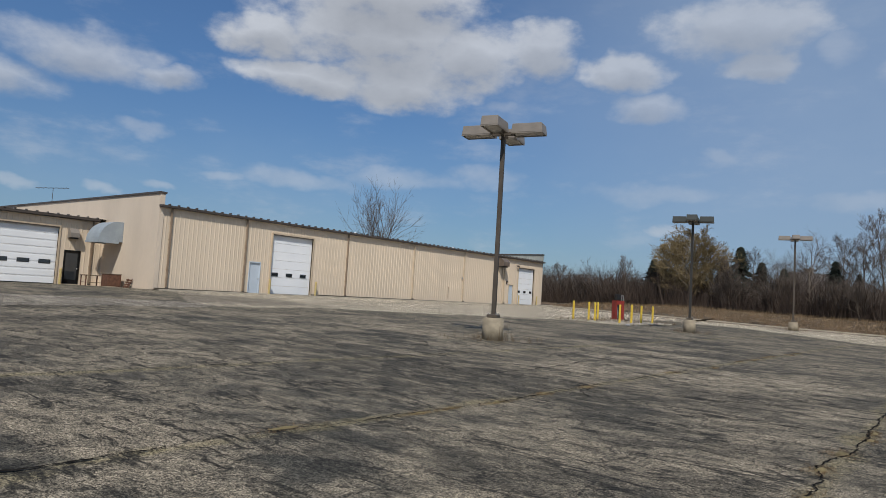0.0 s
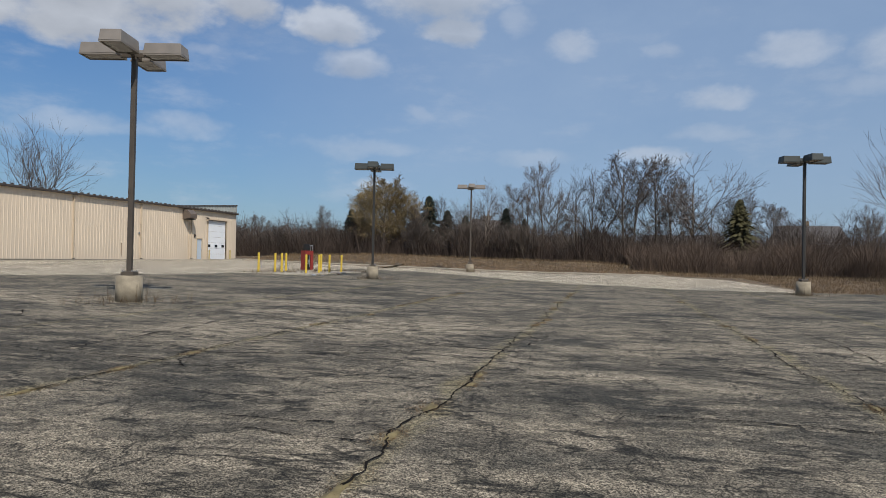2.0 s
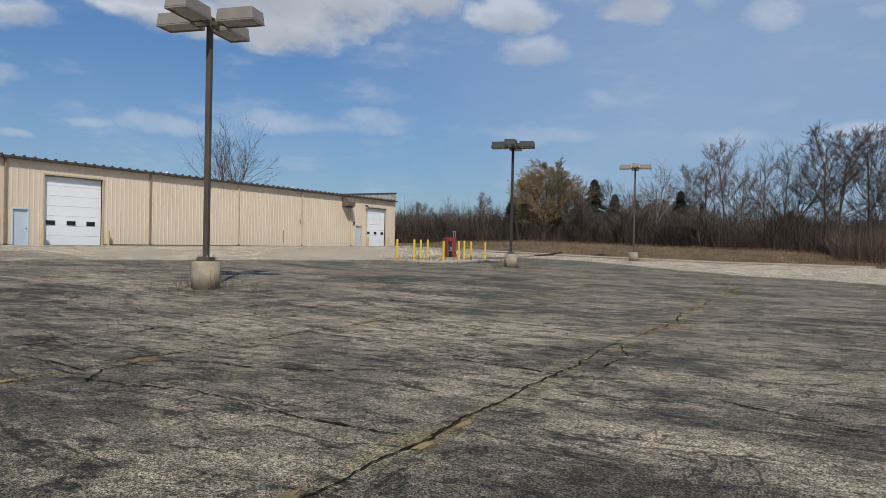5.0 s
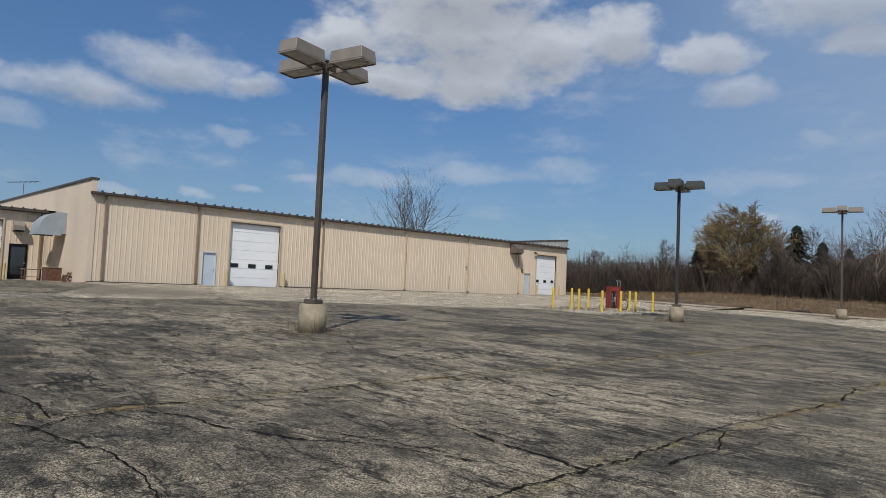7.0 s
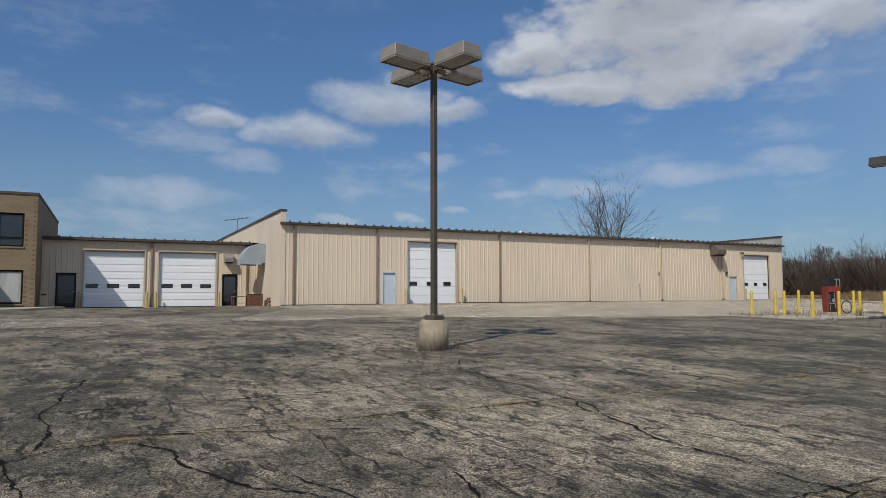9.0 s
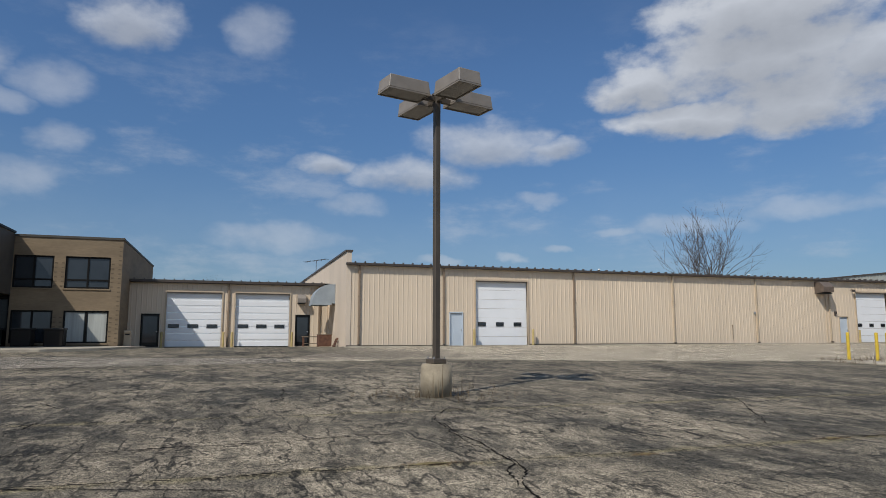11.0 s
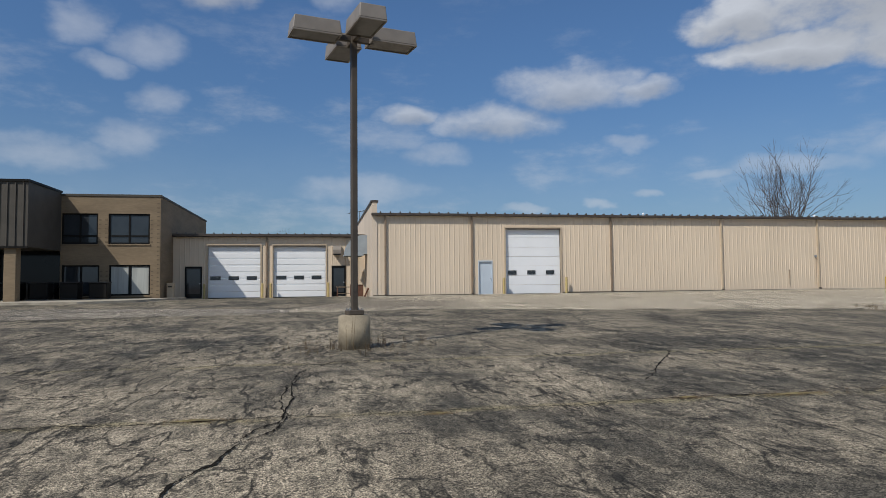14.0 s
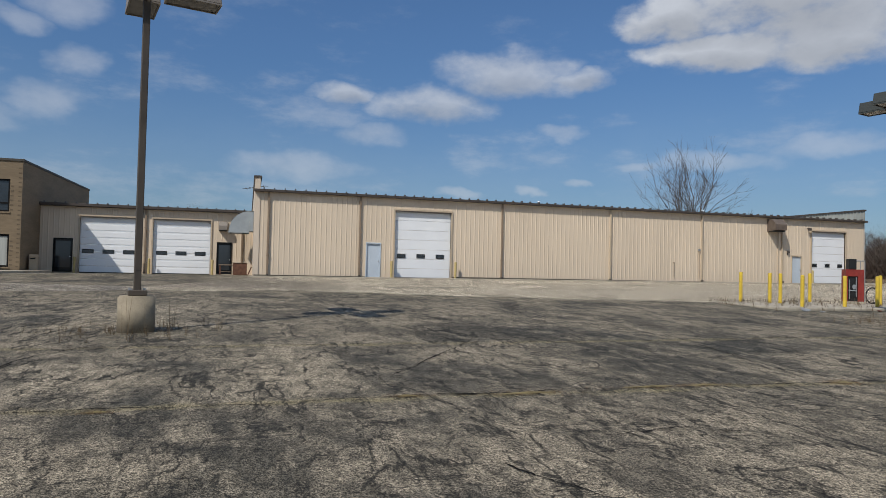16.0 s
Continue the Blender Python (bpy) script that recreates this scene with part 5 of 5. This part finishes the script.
def put(proto, x, y, s, turn, sx=1.0, label=""):
    m = pose(x, y, ground_z(x, y) - 0.05, 0, 0, turn)
    c = copy_thing(proto, m)
    c.scale = (s * sx, s * sx, s)
    if label:
        c["label"] = label
    return c


def drop_proto(t):
    for o in (*t.children_recursive, t):
        bpy.data.objects.remove(o)


def leader_tree(seed, height, crown_base, reach, limbs, subs=7, twigs=5, fine=3, rise=0.75, thick=0.2, twig=0.013, droop=0.0):
    """A bare tree with one trunk up through its crown and rising limbs that shorten towards the top."""
    rnd = random.Random(seed)
    trunk, crown = ([], []), ([], [])

    def seg(buf, p, q, r0, r1, sides):
        vs, fs = buf
        d = (q - p).normalized()
        a = d.orthogonal().normalized()
        b = d.cross(a)
        k = len(vs)
        for c, r in ((p, r0), (q, r1)):
            for i in range(sides):
                an = 2 * math.pi * i / sides
                vs.append(tuple(c + (a * math.cos(an) + b * math.sin(an)) * r))
        for i in range(sides):
            j = (i + 1) % sides
            fs.append((k + i, k + j, k + sides + j, k + sides + i))

    def path(buf, p, d, length, r0, r1, n, wob, lift, sides):
        pts = [p.copy()]
        for i in range(n):
            d = (d + Vector((rnd.uniform(-wob, wob), rnd.uniform(-wob, wob), rnd.uniform(-wob, wob) + lift))).normalized()
            p = p + d * (length / n)
            pts.append(p.copy())
            seg(buf, pts[-2], p, r0 + (r1 - r0) * i / n, r0 + (r1 - r0) * (i + 1) / n, sides)
        return pts, d

    def on(pts, f):
        i = min(int(f * (len(pts) - 1)), len(pts) - 2)
        g = f * (len(pts) - 1) - i
        return pts[i].lerp(pts[i + 1], g), (pts[i + 1] - pts[i]).normalized()

    def aside(d, ang):
        side = Matrix.Rotation(rnd.uniform(0, 2 * math.pi), 3, d) @ d.orthogonal().normalized()
        return (d * math.cos(ang) + side * math.sin(ang)).normalized()

    stem, _ = path(trunk, Vector((0, 0, -0.1)), Vector((0, 0, 1)), height * 0.86, thick, thick * 0.22, 8, 0.07, 0.08, 7)
    turn = rnd.uniform(0, 6.28)
    for k in range(limbs):
        f = crown_base + (1.0 - crown_base) * (k + rnd.random() * 0.8) / limbs
        base, _ = on(stem, min(f, 1.0))
        turn += 2.4 + rnd.uniform(-0.5, 0.5)
        tilt = rise + 0.45 * f + rnd.uniform(-0.15, 0.15)
        d = Vector((math.cos(turn) * math.cos(tilt), math.sin(turn) * math.cos(tilt), math.sin(tilt)))
        g = (f - crown_base) / (1 - crown_base)
        length = reach * height * (0.62 + 0.75 * g - 1.0 * g * g) * rnd.uniform(0.75, 1.15)
        r = thick * (0.42 - 0.22 * g)
        limb, _ = path(trunk if g < 0.5 else crown, base, d, length, r, r * 0.3, 5, 0.14, 0.07, 4)
        for _s in range(subs):
            fs_ = rnd.uniform(0.2, 1.0)
            p, dd = on(limb, fs_)
            sub, _ = path(crown, p, (aside(dd, rnd.uniform(0.35, 0.85)) + Vector((0, 0, 0.15))).normalized(), length * rnd.uniform(0.38, 0.66) * (1.2 - 0.5 * fs_), r * 0.38, twig, 3, 0.18, 0.05 - droop, 3)
            for _t in range(twigs):
                p, dd = on(sub, rnd.uniform(0.25, 1.0))
                tw, _ = path(crown, p, aside(dd, rnd.uniform(0.3, 0.9)), length * rnd.uniform(0.16, 0.30), twig * 1.2, twig * 0.7, 2, 0.2, 0.04 - 2 * droop, 3)
                for _f in range(fine):
                    p, dd = on(tw, rnd.uniform(0.2, 1.0))
                    path(crown, p, aside(dd, rnd.uniform(0.3, 1.0)), length * rnd.uniform(0.09, 0.17), twig * 0.85, twig * 0.5, 1, 0.1, 0.03 - 3 * droop, 3)
    top = max(v[2] for v in crown[0])
    k = height / top
    for buf in (trunk, crown):
        buf[0][:] = [(v[0] * k, v[1] * k, v[2] * k if v[2] > 0 else v[2]) for v in buf[0]]
    return trunk, crown


rt = random.Random(11)
PROTOS = [make_tree("bare_tree", leader_tree(s, 12.0, cb, rc, lm, rise=ri, thick=th), M_BARK, M_TWIG, "bare leafless deciduous tree in the wood's edge")
          for s, cb, rc, lm, ri, th in ((1, 0.24, 0.46, 17, 0.42, 0.17), (2, 0.30, 0.42, 16, 0.50, 0.16), (3, 0.16, 0.44, 18, 0.55, 0.15), (4, 0.26, 0.50, 16, 0.36, 0.19))]
PROTOS += [make_tree("bare_tree", branchy(s, 12.0, sp, 5, tf, th, up, (3, 4), 1, 0.014), M_BARK, M_TWIG, "bare leafless deciduous tree in the wood's edge")
           for s, sp, tf, th, up in ((1, 0.70, 0.36, 0.17, 0.10), (4, 0.84, 0.32, 0.17, 0.08), (5, 0.74, 0.35, 0.16, 0.10))]
BUSHY = [make_tree("bare_shrub_tree", branchy(s, 7.0, 0.7, 4, 0.2, 0.06, 0.14, (3, 5), 4, 0.016), M_BARK, M_TWIG, "many-stemmed bare shrub tree", "bare shrub trees") for s in (21, 22, 23)]


# row at the wood's edge: x along it, height by what stands there
def crown_height(x):
    return lerp_table(x, (-60, -45, -38, -30, -24, -18, -12, -6, 0, 6, 12, 18, 26, 40, 70), (5.5, 5.5, 6.5, 8.5, 9.0, 8.5, 10.0, 12.0, 13.0, 13.4, 13, 9.5, 8, 9, 9))


for i in range(70):
    x = -62 + 1.82 * i + rt.uniform(-0.8, 0.8)
    if -30 < x < -24:
        continue
    y = 79 + rt.uniform(0, 9) + (4 if x > 14 else 0)
    put(PROTOS[i % 7], x, y, crown_height(x) / 12 * rt.uniform(0.74, 1.1), rt.uniform(0, 360), rt.uniform(0.8, 1.05))
for i in range(60):
    x = -75 + 2.6 * i + rt.uniform(-1.2, 1.2)
    put(BUSHY[i % 3], x, 76.5 + rt.uniform(0, 9), rt.uniform(0.45, 0.85) * (0.7 if x > 5 else 1), rt.uniform(0, 360))
for i in range(40):
    x = -120 + 6.2 * i + rt.uniform(-2, 2)
    put(PROTOS[i % 7], x, 105 + rt.uniform(0, 25), rt.uniform(0.7, 0.95) * (0.62 if x < -25 else 0.8), rt.uniform(0, 360), 1.1)
# a lone tall tree behind the warehouse, another by the edge of the lot
lone = make_tree("bare_tree", branchy(31, 14.0, 0.60, 5, 0.34, 0.20, 0.12, (2, 4), 3, 0.014), M_BARK, M_TWIG, "tall bare tree rising behind the warehouse roof")
put(lone, -77.0, 78.6, 1.45, 40, 0.92)
put(lone, -125.0, 10.6, 0.86, 100, 0.9, "bare tree far behind the garage roof")
edge = make_tree("bare_tree", branchy(37, 13.0, 0.50, 5, 0.32, 0.085, 0.10, (2, 3), 4, 0.011), M_BARK, M_TWIG, "slender many-stemmed bare tree at the lot's edge")
put(edge, 23.8, 62.0, 1.04, 15, 0.95)
put(edge, 28.5, 60.0, 0.95, 120, 1.0)
put(edge, 33.0, 64.0, 0.9, 220)
willow = make_tree("willow_tree", leader_tree(41, 10.0, 0.14, 0.52, 28, 9, 6, 3, 0.30, 0.24, 0.022, 0.03), M_BARK, M_WILLOW, "round yellow-brown willow crown", "willows")
put(willow, -26.3, 79.0, 1.0, 0, 1.05)
put(willow, -28.8, 81.0, 0.88, 90, 1.0)
put(willow, -24.4, 81.5, 0.84, 200, 1.0)
sp = conifer(51, 8.0, 2.5, M_SPRUCE, "dark green spruce in the wood's edge", 0.8, 0.10)
for x, y, s in ((-21.6, 82.5, 0.94), (-19.6, 84, 0.74), (-23.9, 84, 0.74), (-17.2, 84, 0.66), (-11.6, 80.5, 0.76), (-9.6, 82, 0.62), (-32.5, 84, 0.76), (-30.8, 83, 0.70), (37, 68, 0.62), (40, 70, 0.7)):
    put(sp, x, y, s, rt.uniform(0, 360), rt.uniform(0.85, 1.15))
cd = conifer(52, 9.0, 3.3, M_CEDAR, "bronze-green cedar between bare trees", 1.5, 0.04)
put(cd, 13.4, 77.0, 0.84, 0)
for t in PROTOS + BUSHY + [lone, edge, willow, sp, cd]:
    drop_proto(t)


# ---- thicket, grass and weeds ----
def blades(name, count, place, hmin, hmax, wid, lean, material, label, category, seed, forks=1, clump=0.0):
    rnd = random.Random(seed)
    vs, fs = [], []
    for _ in range(count):
        x, y = place(rnd)
        z = ground_z(x, y)
        h = rnd.uniform(hmin, hmax) * (1 + clump * noise.noise((x * 0.32, y * 0.2, seed)))
        for f in range(forks):
            a = rnd.uniform(0, 6.283)
            dx, dy = math.cos(a) * lean * h * rnd.random(), math.sin(a) * lean * h * rnd.random()
            b = rnd.uniform(0, 6.283)
            wx, wy = math.cos(b) * wid * 0.5, math.sin(b) * wid * 0.5
            k = len(vs)
            mz = z + h * 0.5
            vs += [(x - wx, y - wy, z - 0.03), (x + wx, y + wy, z - 0.03), (x + dx * 0.4 + wx * .8, y + dy * 0.4 + wy * .8, mz), (x + dx * 0.4 - wx * .8, y + dy * 0.4 - wy * .8, mz), (x + dx, y + dy, z + h)]
            fs += [(k, k + 1, k + 2, k + 3), (k + 3, k + 2, k + 4)]
    return tagged(mesh_ob(name, vs, fs, material), label, category, kind="stuff")


def wood_edge(rnd):
    return rnd.uniform(-75, 75), 76 + 24 * rnd.random() ** 1.3


blades("thicket", 34000, wood_edge, 0.6, 4.2, 0.04, 1.1, M_BRUSH, "dense brown leafless thicket below the trees", "thicket", 61, 3, 0.9)
blades("red_brush", 17000, lambda r: (r.uniform(2.5, 36), 69 + 9 * r.random()), 0.4, 3.0, 0.024, 1.2, M_REDBRUSH, "reddish-brown brush at the wood's edge", "brush", 62, 3, 0.9)
blades("far_thicket", 16000, lambda r: (r.uniform(-130, 120), 100 + 30 * r.random()), 2.0, 6.0, 0.10, 0.25, M_BRUSH, "dark far thicket", "thicket", 63, 2, 0.8)
blades("dry_grass", 20000, lambda r: (r.uniform(-37, 60), 64.6 + 13 * r.random() ** 1.2), 0.08, 0.34, 0.03, 0.6, M_STRAW, "tall dry straw-coloured grass on the verge", "grass", 64, 2)

blades("dry_grass", 16000, lambda r: (11.5 + 40 * r.random() ** 1.3, r.uniform(43, 66)), 0.04, 0.20, 0.022, 0.8, M_STRAW, "short dry grass beside the lot", "grass", 65, 2)


def ring(cx, cy, r0, r1):
    def f(rnd):
        a, r = rnd.uniform(0, 6.283), r0 + (r1 - r0) * rnd.random() ** 1.6
        return cx + math.cos(a) * r, cy + math.sin(a) * r * 1.2
    return f


for k, (cx, cy) in enumerate(((-12.2, 17.95), (-12.4, 37.35), (-11.6, 60.2), (9.85, 39.3))):
    blades("weeds", 130, ring(cx, cy, 0.38, 1.7), 0.04, 0.30, 0.008, 0.8, M_WEED, "dead brown weeds round the lamp's base", "weeds", 70 + k, 3)
    blades("tall_weeds", 7, ring(cx, cy, 0.4, 0.7), 0.5, 1.0, 0.009, 0.2, M_WEED, "tall dead weed stalks beside the lamp's base", "weeds", 80 + k, 2)
blades("weeds", 500, lambda r: (r.uniform(-20.8, -16.2), r.uniform(37, 48)), 0.05, 0.35, 0.012, 0.6, M_WEED, "dead weeds on the pump island", "weeds", 90, 3)


# ---- cracks in the asphalt ----
def crack(name, pts, width, material, label, seed, jag=0.09, lift=0.026, step=0.14):
    """A wandering crack through a few places, filled or weedy."""
    rnd = random.Random(seed)
    line = []
    for (x0, y0), (x1, y1) in zip(pts, pts[1:]):
        n = max(2, int(math.hypot(x1 - x0, y1 - y0) / step))
        for i in range(n):
            f = i / n
            line.append((x0 + (x1 - x0) * f, y0 + (y1 - y0) * f))
    line.append(pts[-1])
    vs, fs = [], []
    for k, (x, y) in enumerate(line):
        a, b = line[max(k - 1, 0)], line[min(k + 1, len(line) - 1)]
        d = Vector((b[0] - a[0], b[1] - a[1])).normalized()
        j = jag * (noise.noise((x * 1.1, y * 1.1, seed)) * 1.6 + 0.5 * noise.noise((x * 4, y * 4, seed + 5)) + 0.4 * noise.noise((x * 11, y * 11, seed + 3)))
        w = width * (0.38 + abs(noise.noise((x * 2.2, y * 2.2, seed + 9))) * 1.5) * 0.5 * (0.25 if k in (0, len(line) - 1) else 1)
        px, py = x - d.y * j, y + d.x * j
        for s in (-1, 1):
            ww = w * rnd.uniform(0.35, 1.65)
            qx, qy = px - d.y * s * ww, py + d.x * s * ww
            vs.append((qx, qy, ground_z(qx, qy) + lift + 0.008 * noise.noise((qx * 0.6, qy * 0.6, 1.0))))
    for k in range(len(line) - 1):
        fs.append((2 * k, 2 * k + 1, 2 * k + 3, 2 * k + 2))
    return tagged(mesh_ob(name, vs, fs, material), label, "crack", "cracks in the asphalt", "structure")


JOINT_L = "long open joint in the asphalt with moss and weeds"
CR_L = "dark meandering crack in the asphalt"
seedn = 0
JOINTS = (-1.22, 3.2, -5.62, 7.2, -10.0)
for xs in JOINTS:
    pts = [(xs + 0.22 * noise.noise((xs, y * 0.33, 2.0)), y) for y in range(-8, 43, 2)]
    crack("joint", pts, 0.030, M_CRACK, JOINT_L, 100 + seedn, 0.08, 0.034, 0.05)
    seedn += 1


def joint_patch(xs, y, length, width, k):
    """A ragged cushion of moss and dead weeds beside a joint."""
    rnd = random.Random(k)
    n = 14
    vs = [(xs, y, ground_z(xs, y) + 0.046)]
    for i in range(n):
        a = 2 * math.pi * i / n
        r = rnd.uniform(0.55, 1.1)
        px, py = xs + math.cos(a) * width * r, y + math.sin(a) * length * r
        vs.append((px, py, ground_z(px, py) + 0.028))
    return mesh_ob("moss_patch", vs, [(0, 1 + i, 1 + (i + 1) % n) for i in range(n)], M_WEEDY)


rp = random.Random(5)
spots = []
for xs in JOINTS[:3]:
    y = 2.0
    while y < 34:
        if rp.random() < 0.55:
            spots.append((xs + rp.uniform(-0.08, 0.08) + 0.22 * noise.noise((xs, y * 0.33, 2.0)), y, rp.uniform(0.12, 0.45), rp.uniform(0.03, 0.08)))
        y += rp.uniform(0.5, 1.6)
for k, (px, py, ln, wd) in enumerate(spots):
    tagged(joint_patch(px, py, ln, wd, 900 + k), "ragged brown moss and dead weeds in an asphalt joint", "moss", "moss patches in the joints", "structure")


def in_joints(rnd):
    px, py, ln, wd = spots[rnd.randrange(len(spots))]
    return px + rnd.gauss(0, wd * 1.1), py + rnd.gauss(0, ln * 0.8)


blades("joint_grass", 15000, in_joints, 0.008, 0.05, 0.007, 0.9, M_STRAW, "short dead grass in the asphalt joints", "grass", 95, 2)
CRACKS_NEAR = [[(-5.4, 10.2), (-4.0, 10.55), (-2.85, 10.5), (-2.1, 10.4), (-1.35, 10.46)], [(-3.1, 8.03), (-2.47, 8.1), (-1.93, 8.15)], [(-2.6, 7.75), (-2.1, 7.67), (-1.5, 7.66)],
               [(-3.05, 13.66), (-1.96, 13.55), (-1.15, 13.4)], [(-0.44, 13.05), (0.45, 13.15), (1.5, 12.67), (2.36, 12.45), (3.1, 12.47)], [(3.2, 13.3), (4.74, 13.48)],
               [(0.45, 9.33), (1.7, 9.42), (3.05, 9.4)], [(4.6, 18.8), (4.75, 16.7), (4.55, 12.7), (4.7, 11.5)], [(-3.5, 12.4), (-3.0, 12.7), (-2.3, 12.8)]]
CRACKS_MID = [[(-5.0, 10.2), (-5.4, 10.6), (-5.4, 11.2), (-4.95, 11.62), (-4.4, 11.66), (-3.4, 12.05), (-3.0, 12.5), (-1.95, 12.83)], [(-5.4, 10.56), (-6.8, 10.5), (-7.4, 10.42), (-8.5, 10.56), (-10.2, 10.8)],
              [(-7.4, 10.42), (-7.42, 11.9), (-7.5, 13.9), (-7.7, 15.35)], [(-12.9, 10.2), (-12.0, 10.6), (-12.1, 12.2), (-11.4, 13.6), (-12.3, 14.75), (-14.4, 14.8)],
              [(-5.66, 11.6), (-5.2, 13.0), (-4.9, 13.9)], [(-8.5, 16.83), (-6.4, 16.87), (-5.4, 16.81), (-4.5, 16.5), (-3.3, 16.18), (-1.8, 16.03), (-1.16, 16.06)]]
CRACKS_FAR = [[(-0.95, 16.8), (-1.15, 16.1), (-0.9, 15.1), (-0.92, 14.2)], [(-5.47, 16.8), (-6.4, 16.85), (-7.7, 16.74), (-9.3, 17.05), (-10.4, 17.68)], [(-5.47, 16.8), (-5.05, 16.57), (-4.4, 16.4)],
              [(-7.6, 14.6), (-7.8, 15.3), (-7.6, 16.1)], [(-3.6, 23.3), (-3.8, 24.2), (-3.55, 24.8)], [(-7, 22), (-10, 24), (-14, 23)], [(-3, 22), (0, 23.4), (3.2, 23)], [(-15, 26), (-11, 29), (-6, 28)]]
for pts in CRACKS_NEAR + CRACKS_MID + CRACKS_FAR:
    crack("crack", pts, 0.030, M_CRACK, CR_L, 120 + seedn, 0.07, 0.032, 0.05)
    seedn += 1


# ---- houses beyond the wood ----
def far_house(x, y, w, d, h, rise, turn, label):
    z = ground_z(x, y)
    hs = empty("house", (x, y, z), label, "house", "far houses")
    hs.rotation_euler = (0, 0, radians(turn))
    part("wall", boxes((-w / 2, w / 2, -d / 2, d / 2, -0.3, h)), M_HOUSE, hs)
    e = 0.5
    mesh_ob("roof", [(-w / 2 - e, -d / 2 - e, h), (w / 2 + e, -d / 2 - e, h), (w / 2 + e, 0, h + rise), (-w / 2 - e, 0, h + rise), (-w / 2 - e, d / 2 + e, h), (w / 2 + e, d / 2 + e, h)],
            [(0, 1, 2, 3), (3, 2, 5, 4), (0, 3, 4), (1, 5, 2), (0, 4, 5, 1)], M_SHINGLE, hs)
    part("chimney", boxes((-0.4, 0.4, 0.6, 1.4, h, h + rise + 0.8)), M_BRICK, hs)
    for k in range(4):
        xx = -w / 2 + w * (k + 0.5) / 4
        part("window", boxes((xx - 0.5, xx + 0.5, -d / 2 - 0.06, -d / 2 + 0.02, h - 2.2, h - 0.9)), M_GLASS, hs)


far_house(31.5, 122.0, 8.5, 9.0, 4.4, 2.9, 4, "brown-roofed house beyond the thicket")
far_house(14.0, 140.0, 14.0, 9.0, 3.6, 2.6, -6, "pale house with a dark roof far behind the trees")
far_house(-22.0, 130.0, 10.0, 9.0, 4.2, 3.2, 60, "white-gabled house far behind the trees")
